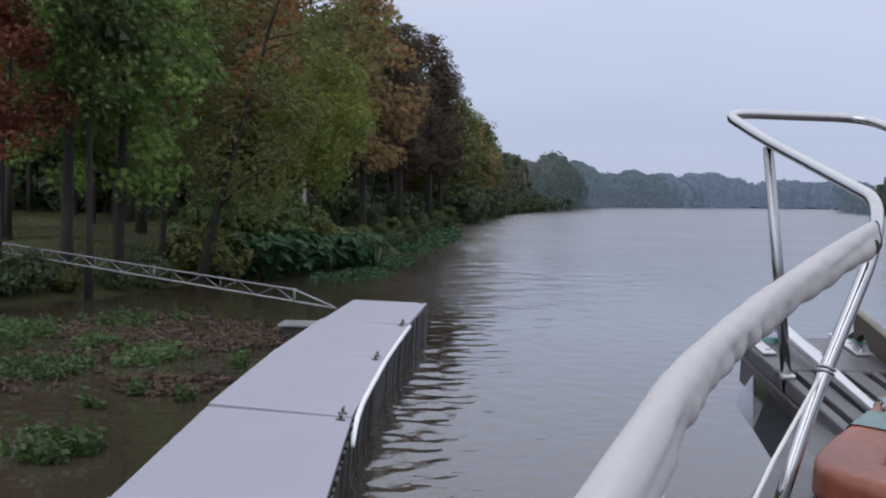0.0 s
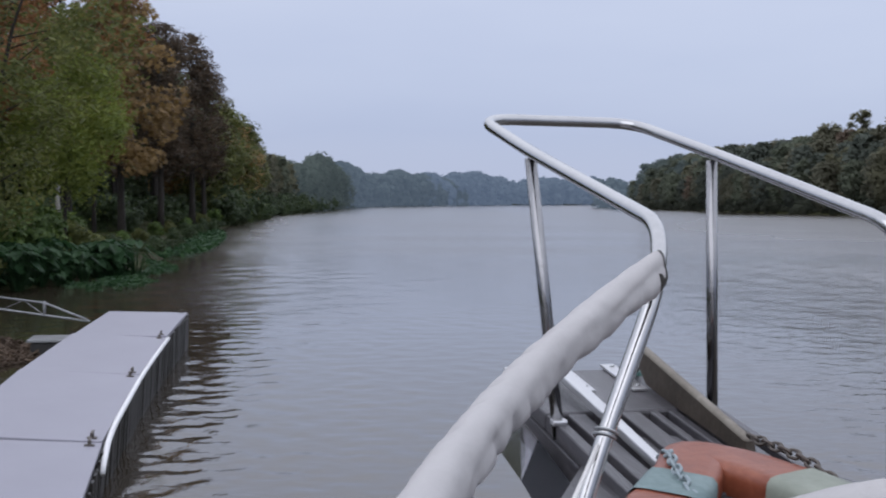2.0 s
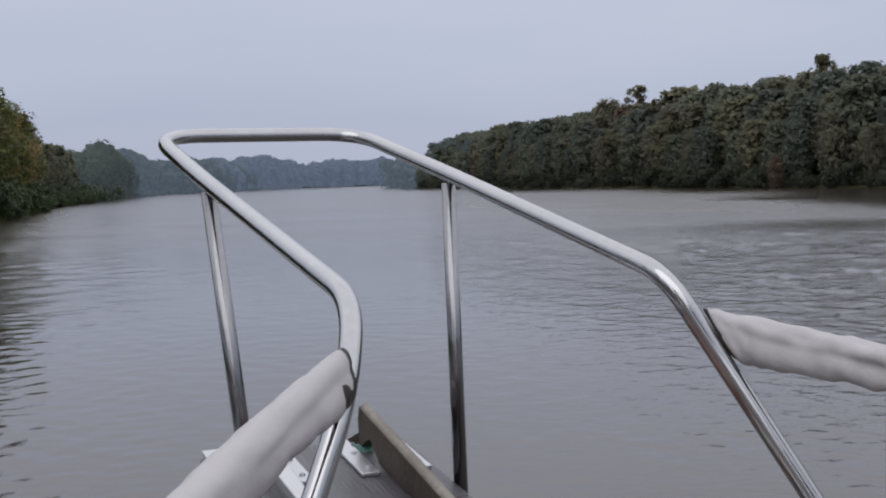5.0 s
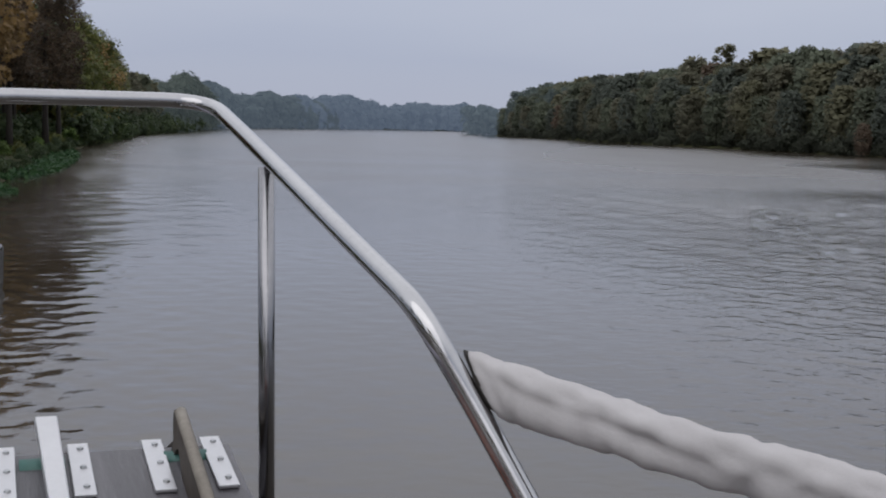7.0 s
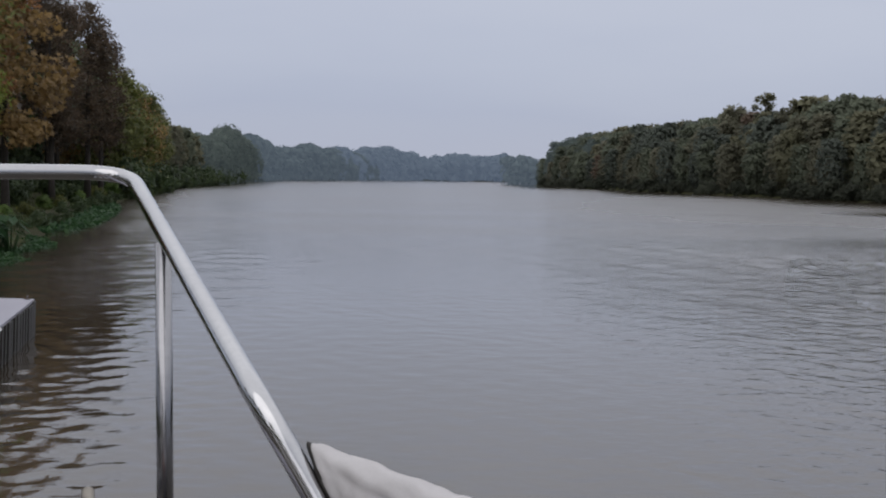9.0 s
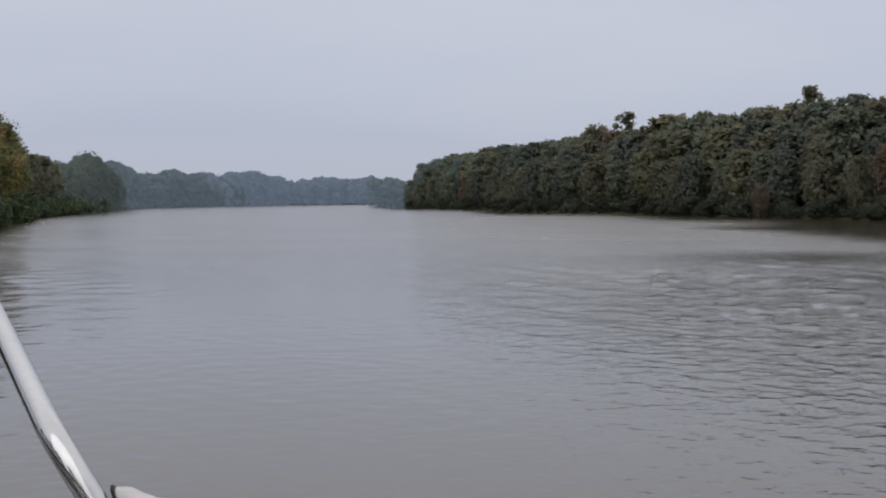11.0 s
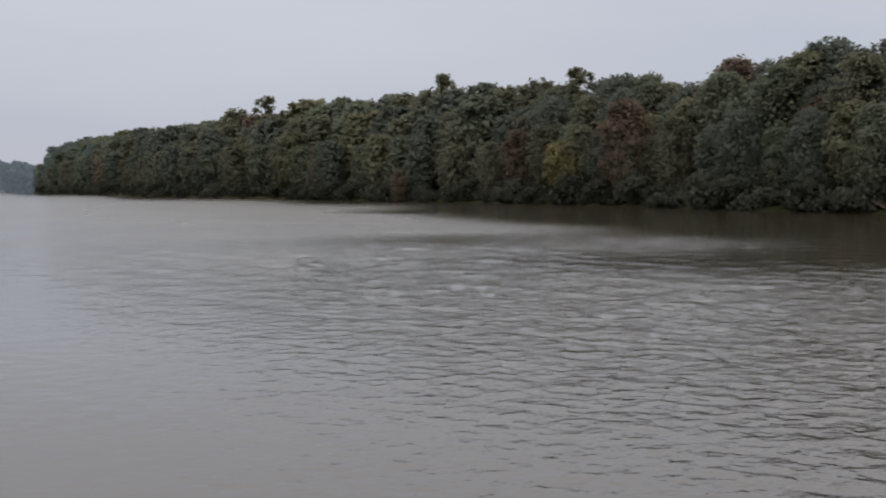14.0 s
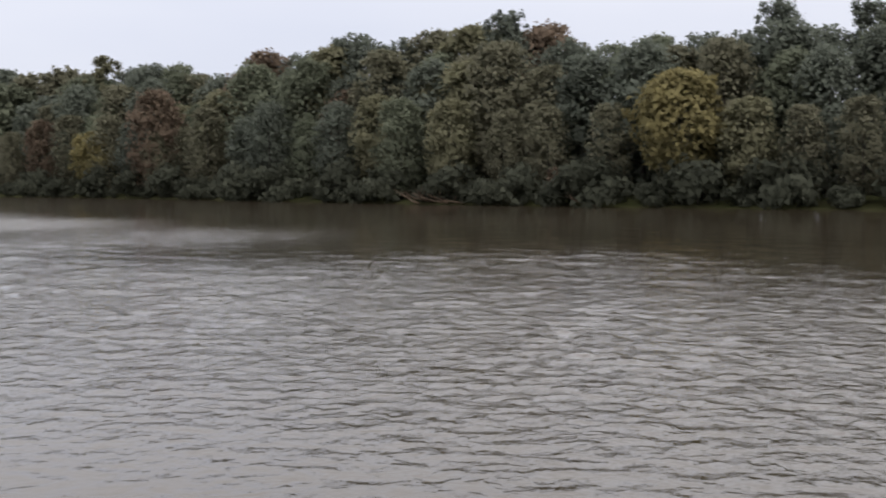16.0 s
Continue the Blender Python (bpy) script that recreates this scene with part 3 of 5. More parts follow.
def make_tree(name, seed, h, spread, leaf_mat, bark, label, leaves=5000, clumps=60, low=0.3, clump_r=0.9, leaf=(0.3, 0.2), lean=(0, 0), trunk_r=0.18,
              limbs=9, hang=0.0, droop=0.0, group="", flat=0.75, bend=0.25, far=False, gaps=0.0, stars=False):
    rng = np.random.default_rng(seed)
    chunks, ends = trunk_chunks(rng, h * 0.93, trunk_r, lean, limbs, spread, low, bend, 6 if far else 8)
    tree = thing(name, Matrix(), label, "tree", group)
    v, f = joined(chunks)
    child("trunk", mesh_of("trunk", v, f, bark, True), tree)
    if far:
        pts, dirs = lobed_crown(rng, h, spread, low, clumps, leaves, gaps)
    else:
        pts, dirs = crown_points(rng, ends, h, spread, clumps, leaves, low, clump_r, flat, hang)
    pts[:, 0] += lean[0] * np.clip(pts[:, 2] / h, 0, 1) * 0.8
    pts[:, 1] += lean[1] * np.clip(pts[:, 2] / h, 0, 1) * 0.8
    if far:
        v, f = leaf_tips(pts, dirs, leaf[0], leaf[1], rng, 0.6)
    elif stars:
        v, f = leaf_stars(pts, leaf[0], rng)
    else:
        v, f = leaf_quads(pts, leaf[0], leaf[1], rng, 0.4, droop)
    me = mesh_of("crown", v, f, leaf_mat)
    if far:
        soft_shaded(me, dirs, 3, rng)
    child("crown", me, tree)
    return tree


def stand(tree, x, y, turn=0.0, s=1.0, sz=None):
    """The matrix that stands a tree on the bank."""
    z = float(height(np.array(x), np.array(y)))
    return pose(x, y, max(z, -0.1), 0, 0, turn) @ Matrix.Diagonal((s, s, sz or s, 1))


def plant_one(tree, x, y, turn=0.0, s=1.0, sz=None):
    tree.matrix_world = stand(tree, x, y, turn, s, sz)


def plant_copy(tree, x, y, turn=0.0, s=1.0, sz=None):
    own = tree.scale
    return copy_thing(tree, stand(tree, x, y, turn, s, sz) @ Matrix.Diagonal((1 / own.x, 1 / own.y, 1 / own.z, 1)))


rand = random.Random(4)
# trees on the bank by the dock's shore end
plant_one(make_tree("sweetgum_tree", 11, 10.0, 2.2, F_BRIGHT, M_BARK, "tall green sweetgum tree with star-shaped leaves over the bank", 9800, 120, 0.23, 0.62, (0.115, 0.115), trunk_r=0.13, limbs=16, stars=True), -7.7, 8.6, 20)
plant_one(make_tree("sweetgum_tree", 12, 11.0, 2.3, F_GREEN, M_BARK, "tall dark green sweetgum tree on the grassy bank", 9000, 110, 0.34, 0.66, (0.115, 0.115), trunk_r=0.15, limbs=14, stars=True), -8.3, 6.6, 70)
plant_one(make_tree("maple_tree", 13, 6.4, 1.5, F_RED, M_BARK, "small maple tree with dark red autumn leaves", 5200, 34, 0.5, 0.5, (0.15, 0.07), trunk_r=0.09, limbs=9), -9.2, 4.9)
plant_one(make_tree("oak_tree", 14, 12, 3.0, F_RUST, M_BARK, "oak tree with rust-brown autumn leaves behind the bank", 18000, 110, 0.3, 0.8, (0.2, 0.1), trunk_r=0.2, limbs=14), -8.0, 19.0, 40)
plant_one(make_tree("willow_oak_tree", 15, 9.8, 2.4, F_OLIVE, M_BARK, "leaning willow oak with thin olive foliage", 9000, 80, 0.2, 0.75, (0.2, 0.07), lean=(2.6, 0.0), trunk_r=0.13, limbs=14, hang=0.3, droop=0.4), -6.6, 12.2, 0)
plant_one(make_tree("willow_oak_tree", 20, 8.5, 1.8, F_OLIVE, M_BARK, "slender willow oak with olive foliage on the bank", 6000, 60, 0.32, 0.7, (0.2, 0.08), lean=(0.5, 0.0), trunk_r=0.1, limbs=11, hang=0.25, droop=0.3), -7.6, 12.3, 60)
plant_one(make_tree("willow_tree", 16, 6.9, 2.2, F_WILLOW, M_BARK, "yellow-green willow with fine drooping foliage", 20000, 60, 0.42, 0.75, (0.2, 0.05), trunk_r=0.08, limbs=12, hang=0.5, droop=0.6), -4.8, 21.5, 0)
plant_one(make_tree("birch_tree", 24, 9.0, 1.6, F_OLIVE, M_PALEBARK, "slim birch with a pale trunk at the wood's edge", 5000, 40, 0.5, 0.7, (0.24, 0.12), trunk_r=0.1, limbs=8), -6.2, 30.0, 0)
plant_one(make_tree("oak_tree", 17, 14.5, 3.4, F_RUST, M_BARK, "large oak with brown and rust autumn leaves at the river's edge", 18000, 130, 0.3, 0.85, (0.24, 0.13), trunk_r=0.24, limbs=15), -7.2, 40.0, 15)
plant_one(make_tree("sycamore_tree", 18, 11.5, 2.8, F_AUTUMN, M_BARK, "sycamore tree with yellow-brown autumn leaves", 5200, 90, 0.3, 0.8, (0.2, 0.2), trunk_r=0.2, limbs=12, stars=True), -4.9, 42.0, 15)
plant_copy(bpy.data.objects["oak_tree"], -11.5, 25.0, 130, 1.05)
plant_copy(bpy.data.objects["oak_tree"], -14.5, 19.0, 250, 0.95)
CY = make_tree("bald_cypress_tree", 19, 15.0, 2.4, F_CYPRESS, M_BARK, "tall dark bald cypress at the water's edge", 9500, 130, 0.3, 0.72, (0.36, 0.1), trunk_r=0.26, limbs=24, hang=0.45, droop=0.5, flat=0.35, group="cypresses along the shore")
plant_one(CY, -3.2, 82.0, 0)
for x, y, tr, s in ((-5.5, 74, 80, 0.97), (-2.6, 92, 150, 0.93), (-7.5, 66, 200, 1.0), (-6.5, 95, 20, 0.9), (-4.2, 60, 110, 0.86), (-9.5, 78, 300, 1.0)):
    plant_copy(CY, x, y, tr, s)
RIVERSIDE = ((21, 12.0, 3.6, F_OLIVE, "broad olive-green riverside tree"), (22, 12.5, 3.4, F_GREEN, "broad dark green riverside tree"), (23, 11.0, 3.2, F_AUTUMN, "riverside tree turning brown in autumn"))
G1, G2, G3 = [make_tree("oak_tree", sd, h, sp, mat, M_BARK, note, 6500, 40, 0.1, leaf=(0.34, 0.28), trunk_r=0.2, limbs=6, far=True, group="riverside trees") for sd, h, sp, mat, note in RIVERSIDE]
plant_one(G1, -1.2, 112, 0, 0.98)
plant_one(G2, -10, 54, 0, 0.95)
plant_one(G3, -4.5, 122, 0)
for g, x, y, tr, s in ((G1, -3.0, 104, 40, 1.05), (G3, -0.8, 124, 90, 1.0), (G1, 0.2, 134, 200, 0.98), (G2, -4.0, 138, 20, 1.05), (G3, 0.6, 144, 310, 0.95), (G1, 1.2, 155, 120, 0.95), (G2, -4, 150, 0, 1.05), (G3, -6, 108, 0, 1.1), (G1, -6, 128, 250, 1.1)):
    plant_copy(g, x, y, tr, s)
# the wood behind the lawn
D1 = make_tree("forest_tree", 31, 12.5, 3.0, F_DARK, M_BARK, "tall forest tree in deep shade behind the lawn", 1400, 20, 0.33, leaf=(0.6, 0.48), trunk_r=0.17, limbs=5, far=True, group="shaded wood")
D2 = make_tree("forest_tree", 32, 11.0, 2.8, F_CYPRESS, M_BARK, "brown forest tree in deep shade behind the lawn", 1400, 20, 0.33, leaf=(0.6, 0.48), trunk_r=0.14, limbs=5, far=True, group="shaded wood")
plant_one(D1, -24, 34, 0)
plant_one(D2, -20, 44, 0)
for k in range(84):
    y = rand.uniform(48, 110)
    plant_copy(rand.choice((D1, D1, D2)), float(left_shore(y)) - rand.uniform(4.5, 34), y, rand.uniform(0, 360), rand.uniform(0.8, 1.15))
for k in range(34):
    y = rand.uniform(46, 90)
    plant_copy(rand.choice((D1, D2)), rand.uniform(-(y + 22) * 0.46, -13), y, rand.uniform(0, 360), rand.uniform(0.8, 1.15))
# Unseen trees behind the camera, added to darken the posts' reflections
for k in range(10):
    plant_copy(rand.choice((D1, D2, G1)), -15 - rand.uniform(0, 14), -70 + 7 * k, rand.uniform(0, 360), rand.uniform(0.8, 1.1))
D3 = make_tree("understory_tree", 35, 6.5, 3.0, F_DARK, M_BARK, "low dark understory tree in the shaded wood", 1500, 20, 0.03, leaf=(0.5, 0.4), trunk_r=0.1, limbs=4, far=True, group="understory of the wood")
plant_one(D3, -16, 62, 0)
for k in range(46):
    y = 52 + k * 3.4 + rand.uniform(-2, 2)
    plant_copy(D3, float(left_shore(y)) - (rand.uniform(9, 26) if y < 120 else rand.uniform(5, 16)), y, rand.uniform(0, 360), rand.uniform(0.7, 1.2))
for k in range(22):
    plant_copy(D3, rand.uniform(-46, -18), rand.uniform(58, 84), rand.uniform(0, 360), rand.uniform(0.8, 1.2))
# slim trunks standing on the lawn
POLE = make_tree("sapling", 34, 10.5, 1.5, F_DARK, M_BARK, "slim young tree with a bare trunk on the lawn", 1500, 12, 0.55, leaf=(0.3, 0.22), trunk_r=0.1, limbs=5, far=True, bend=0.12, group="slim trees on the lawn")
plant_one(POLE, -8.75, 12.1, 0, 0.9)
for x, y, tr, s in ((-13.4, 16.8, 60, 1.1), (-7.65, 6.1, 140, 0.95), (-12.5, 26, 200, 1.0), (-16, 34, 20, 1.1), (-11.2, 33, 80, 1.0), (-19, 28, 90, 1.2)):
    plant_copy(POLE, x, y, tr, s)


# ---- the wood across the river ----
def far_kind(seed, h, spread, mat, label, low=0.06, leaves=5600, leaf=0.35, lobes=44, gaps=0.0):
    return make_tree("riverbank_tree", seed, h, spread, mat, M_BARK, label, leaves, lobes, low, leaf=(leaf, leaf * 0.85), trunk_r=0.18, limbs=6, far=True, gaps=gaps, group="wood across the river")


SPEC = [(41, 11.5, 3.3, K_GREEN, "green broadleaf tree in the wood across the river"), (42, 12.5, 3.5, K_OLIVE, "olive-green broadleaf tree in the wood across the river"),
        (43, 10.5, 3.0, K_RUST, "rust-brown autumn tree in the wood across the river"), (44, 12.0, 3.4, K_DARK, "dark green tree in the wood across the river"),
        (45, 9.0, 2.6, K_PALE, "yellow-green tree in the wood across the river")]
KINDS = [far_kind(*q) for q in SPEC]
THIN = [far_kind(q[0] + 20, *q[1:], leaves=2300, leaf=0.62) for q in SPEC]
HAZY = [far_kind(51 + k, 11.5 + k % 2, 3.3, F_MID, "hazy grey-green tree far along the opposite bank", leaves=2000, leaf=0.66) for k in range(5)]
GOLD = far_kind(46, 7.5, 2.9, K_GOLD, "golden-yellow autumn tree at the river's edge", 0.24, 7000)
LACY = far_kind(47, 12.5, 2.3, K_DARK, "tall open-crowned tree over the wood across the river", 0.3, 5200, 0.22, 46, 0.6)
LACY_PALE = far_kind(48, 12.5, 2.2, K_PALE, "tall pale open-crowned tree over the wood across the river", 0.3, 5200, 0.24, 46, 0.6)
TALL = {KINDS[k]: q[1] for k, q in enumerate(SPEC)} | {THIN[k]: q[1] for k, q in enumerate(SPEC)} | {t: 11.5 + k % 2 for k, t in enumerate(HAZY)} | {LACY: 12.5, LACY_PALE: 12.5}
# height of the wood's outline along the far bank
OUTLINE = np.array([(-20, 13.6), (10, 13.8), (18, 13.3), (25, 13.1), (31, 13.2), (36, 14.6), (45, 14.6), (49, 15.4), (55, 15.0), (63, 15.4), (68, 14.2), (74, 15.2), (81, 14.2), (87, 13.8), (92, 15.8), (102, 15.2), (117, 15.2), (126, 16.3),
                    (134, 17.0), (150, 16.5), (164, 16.9), (180, 17.8), (196, 17.5), (212, 16.9), (229, 17.5), (254, 17.5), (277, 16.8), (310, 17.0), (366, 16.6), (405, 15.6), (420, 13.6), (432, 9.0), (440, 5.5)])
for k, t in enumerate(KINDS):
    plant_one(t, 99 + 1.5 * k, -8 + 4 * k, 0, 1.1)
for k, t in enumerate(THIN):
    plant_one(t, 118 + 2.5 * k, 180 + 9 * k, 0, 1.3)
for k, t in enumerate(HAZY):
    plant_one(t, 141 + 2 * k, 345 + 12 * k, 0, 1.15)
plant_one(LACY, 98.0, 40.3, 0, 1.27)
plant_copy(LACY, 95.5, 14.5, 80, 1.17)
plant_copy(LACY, 97.0, 8.0, 200, 1.14)
plant_copy(LACY, 103.0, 62.7, 140, 1.24)
plant_one(LACY_PALE, 112.0, 108.7, 0, 1.35)
plant_copy(LACY_PALE, 115.4, 144.7, 60, 1.52)
plant_copy(LACY_PALE, 121.0, 217.4, 200, 1.58)
plant_one(GOLD, 86.6, 18.4, 0, 1.25)
plant_copy(GOLD, 100.0, 97.1, 70, 0.98)
plant_copy(KINDS[2], 98.8, 85.4, 30, 1.1)
plant_copy(KINDS[2], 96.8, 56.9, 210, 0.93)
plant_copy(KINDS[4], 96.0, 46.2, 200, 1.15)
plant_copy(KINDS[4], 109.5, 184, 130, 1.3)
plant_copy(KINDS[2], 86.0, 28.3, 130, 0.26)
# Back row added to stop sky shining through the wood onto the water
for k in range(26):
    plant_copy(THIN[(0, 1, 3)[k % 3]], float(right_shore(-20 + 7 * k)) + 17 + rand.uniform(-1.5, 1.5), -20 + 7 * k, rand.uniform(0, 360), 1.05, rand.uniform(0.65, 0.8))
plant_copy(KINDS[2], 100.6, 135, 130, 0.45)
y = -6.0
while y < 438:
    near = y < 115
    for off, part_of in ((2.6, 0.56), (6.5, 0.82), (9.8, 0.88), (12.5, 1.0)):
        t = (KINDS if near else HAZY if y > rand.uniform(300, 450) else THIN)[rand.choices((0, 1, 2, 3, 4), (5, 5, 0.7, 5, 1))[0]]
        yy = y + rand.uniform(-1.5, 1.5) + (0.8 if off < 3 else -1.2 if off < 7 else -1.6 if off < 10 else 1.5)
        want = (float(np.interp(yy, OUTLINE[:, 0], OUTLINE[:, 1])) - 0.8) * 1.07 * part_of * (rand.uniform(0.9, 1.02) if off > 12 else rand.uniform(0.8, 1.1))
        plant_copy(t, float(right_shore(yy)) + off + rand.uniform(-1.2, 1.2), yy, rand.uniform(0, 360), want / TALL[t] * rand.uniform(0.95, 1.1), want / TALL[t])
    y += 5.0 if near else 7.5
# the near bank further up the river
UPRIVER = np.array([(140, 14.8), (170, 14.6), (200, 14.2), (230, 12.4), (250, 9.8), (270, 12.0), (285, 13.6), (300, 15.2), (340, 13.8), (400, 12.2)])
for k in range(13):
    y = 146 + k * 7.2 + rand.uniform(-2, 2)
    for off, part_of in ((2.5, 0.8), (8, 1.0)):
        t = THIN[rand.choices((0, 1, 2, 3, 4), (5, 5, 2, 1, 4))[0]]
        want = (float(np.interp(y, UPRIVER[:, 0], UPRIVER[:, 1])) - 0.6) * part_of * rand.uniform(0.9, 1.04)
        plant_copy(t, float(left_shore(y)) - off - rand.uniform(0, 2), y, rand.uniform(0, 360), want / TALL[t], want / TALL[t])
for k in range(26):
    y = rand.uniform(100, 165)
    plant_copy(rand.choice((D1, D2)), float(left_shore(y)) - rand.uniform(5, 22), y, rand.uniform(0, 360), rand.uniform(0.75, 1.0))


def far_wood(name, path, depth, h, seed, label, count, leaf, mat, tops=None):
    """A far wood in one mesh: many rounded crowns of small leaf sprays, row behind row."""
    rng = np.random.default_rng(seed)
    path = np.array(path, float)
    cum = np.concatenate([[0], np.cumsum(np.linalg.norm(np.diff(path, axis=0), axis=1))])
    crowns = int(cum[-1] / (h * 0.16))
    per = count // crowns
    pts, out = [], []
    for k in range(crowns):
        s, back = (k + rng.random()) / crowns * cum[-1], (k * 0.618 + rng.random() * 0.3) % 1.0
        rad = h * rng.uniform(0.17, 0.3)
        top = h * rng.uniform(0.84, 1.0) * (0.62 + 0.38 * min(1, back * 2)) * (1 + 0.07 * math.sin(s / h * 0.7 + seed) + 0.04 * math.sin(s / h * 2.1))
        if tops is not None:
            here = float(np.interp(np.interp(s, cum, path[:, 1]), tops[:, 0], tops[:, 1]))
            top = here * rng.uniform(0.86, 1.0) * (0.7 + 0.3 * min(1, back * 2))
        c = np.array((np.interp(s, cum, path[:, 0]), np.interp(s, cum, path[:, 1]) + back * depth, top - rad * 0.8))
        d = rng.normal(size=(per, 3))
        d /= np.linalg.norm(d, axis=1)[:, None]
        q = d * rad * (1 + 0.1 * rng.normal(size=(per, 1))) * np.array((1, 1, 0.8))
        drop = rng.random(per) < 0.45
        q[drop, 2] -= rng.random(drop.sum()) * (top - rad * 0.8)
        d[drop, 2] *= 0.3
        pts.append(c + q)
        out.append(d)
    v, f = leaf_tips(np.concatenate(pts), np.concatenate(out), leaf, leaf * 0.85, rng, 0.2)
    v[:, 2] = np.maximum(v[:, 2], 0.05)
    return tagged(new(name, mesh_of(name, v, f, mat)), label, "distant woods", kind="structure")


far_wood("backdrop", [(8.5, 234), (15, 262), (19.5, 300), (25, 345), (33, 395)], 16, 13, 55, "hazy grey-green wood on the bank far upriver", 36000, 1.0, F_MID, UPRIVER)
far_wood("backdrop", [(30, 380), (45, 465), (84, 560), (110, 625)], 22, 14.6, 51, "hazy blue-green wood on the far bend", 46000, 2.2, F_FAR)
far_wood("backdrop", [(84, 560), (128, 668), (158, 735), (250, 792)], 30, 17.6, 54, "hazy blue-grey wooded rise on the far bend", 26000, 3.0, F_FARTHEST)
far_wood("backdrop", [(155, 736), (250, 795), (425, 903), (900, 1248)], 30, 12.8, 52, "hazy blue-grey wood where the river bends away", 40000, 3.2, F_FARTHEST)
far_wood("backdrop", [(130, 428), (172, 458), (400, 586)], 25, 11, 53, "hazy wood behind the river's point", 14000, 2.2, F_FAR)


# ---- floating dock ----
DOCK_W, DOCK_L = 1.27, 3.62
DOCK_GROUP = "floating dock sections"


def dock_section(m):
    s = thing("dock_section", m, "floating dock section, pale grey deck over dark timber sides", "dock", DOCK_GROUP)
    part("deck", box(bmesh.new(), (-DOCK_W, -DOCK_L, -0.045), (0.0, -0.012, 0.0), 0.006), M_DECK, s, "pale grey non-slip deck panel")
    for u in (-DOCK_W + 0.03, -0.09):
        part("beam", box(bmesh.new(), (u, -DOCK_L + 0.01, -0.2), (u + 0.06, -0.03, -0.049), 0.004), M_FASCIA, s)
    for v in (-DOCK_L + 0.02, -0.09):
        part("cross_beam", box(bmesh.new(), (-DOCK_W + 0.095, v, -0.2), (-0.095, v + 0.05, -0.05), 0.004), M_FASCIA, s)
    for k in range(4):
        v = -DOCK_L + 0.08 + k * 0.88
        part("float", box(bmesh.new(), (-DOCK_W + 0.1, v, -0.78), (-0.1, v + 0.78, -0.204), 0.05), M_FLOAT, s, "black plastic float")
    slat = None
    for side in (0.004, -DOCK_W - 0.03):
        for k in range(12):
            v = -DOCK_L + 0.05 + k * 0.3 + rand.uniform(-0.05, 0.05)
            if slat is None:
                slat = part("slat", box(bmesh.new(), (0, 0, -0.66), (0.024, 0.13, -0.02), 0.004), M_FASCIA, s, "dark wet timber slat")
                slat.location = (side, v, 0)
            else:
                o = child("slat", slat.data, s)
                o.location = (side, v, rand.uniform(-0.05, 0.0))
                o.scale = (1, rand.uniform(0.6, 2.1), 1)
    for v in (-DOCK_L + 0.1, -0.16):
        bm = bmesh.new()
        box(bm, (-0.13, v - 0.035, 0.001), (-0.05, v + 0.035, 0.012), 0.003)
        box(bm, (-0.105, v - 0.014, 0.012), (-0.075, v + 0.014, 0.045), 0.003)
        box(bm, (-0.103, v - 0.065, 0.042), (-0.077, v + 0.065, 0.06), 0.006)
        part("cleat", bm, M_CHAIN, s, "small dark galvanised cleat")
    return s


# x, y, z of each section's far river-side corner; its turn, slope and list
SECTIONS = [(0.031, 0.221, 0.571, -1.88, 0.21, 1.34), (-0.084, -3.425, 0.539, -1.29, 0.39, 3.36), (-0.16, -7.08, 0.514, -0.23, 0.97, 4.03), (-0.177, -10.705, 0.442, 2.71, -0.5, 3.9), (0.0, -14.33, 0.487, 2.8, 0.0, 4.2),
            (0.178, -17.98, 0.49, 2.8, 0.0, 4.0), (0.357, -21.63, 0.49, 2.8, 0.0, 4.0)]
for x, y, z, turn, tip, lean in SECTIONS:
    dock_section(pose(x, y, z, tip, lean, turn))

bump_pts = [(-0.05, -3.7, 0.555), (-0.095, -5.4, 0.535), (-0.135, -7.1, 0.51), (-0.14, -8.6, 0.49), (-0.145, -10.0, 0.465), (-0.135, -10.6, 0.435), (-0.125, -11.0, 0.37), (-0.12, -11.25, 0.30)]
bumper = thing("dock_bumper", pose(0, -6, 0.5), "long white vinyl edge bumper sagging along the dock", "bumper")
tube("strip", [Vector(p) - Vector((0, -6, 0.5)) for p in rounded(bump_pts, 0.8, 5)], 0.025, M_BUMPER, bumper, "sagging white vinyl strip", 10)


def truss_arm():
    """A flat lattice arm: two chords, uprights and crossing braces."""
    a, b = Vector((-1.45, -0.6, 0.565)), Vector((-12.4, 8.9, 1.18))
    d = (b - a)
    length = d.length
    yaw = math.degrees(math.atan2(d.y, d.x))
    tilt = math.degrees(math.asin(d.z / length))
    g = thing("truss_arm", Matrix.Translation(a) @ Euler((0, radians(-tilt), radians(yaw))).to_matrix().to_4x4(), "narrow galvanised lattice arm holding the dock off the shore", "dock arm")
    tube("top_chord", [(0.05, 0, -0.03), (1.05, 0, 0.15), (length, 0, 0.15)], 0.018, M_ALU, g, "", 8)
    tube("bottom_chord", [(0.0, 0, -0.05), (length, 0, -0.05)], 0.019, M_ALU, g, "", 8)
    n = 26
    for k in range(n):
        u0, u1 = 1.05 + (length - 1.05) * k / n, 1.05 + (length - 1.05) * (k + 1) / n
        if k % 4 == 0:
            main = k % 8 == 0
            tube("upright", [(u0, 0, -0.07 if main else -0.05), (u0, 0, 0.18 if main else 0.15)], 0.024 if main else 0.009, M_ALU, g, "", 6)
        z0, z1 = (-0.05, 0.15) if k % 2 == 0 else (0.15, -0.05)
        tube("brace", [(u0, 0, z0), (u1, 0, z1)], 0.008, M_ALU, g, "", 5)
    return g


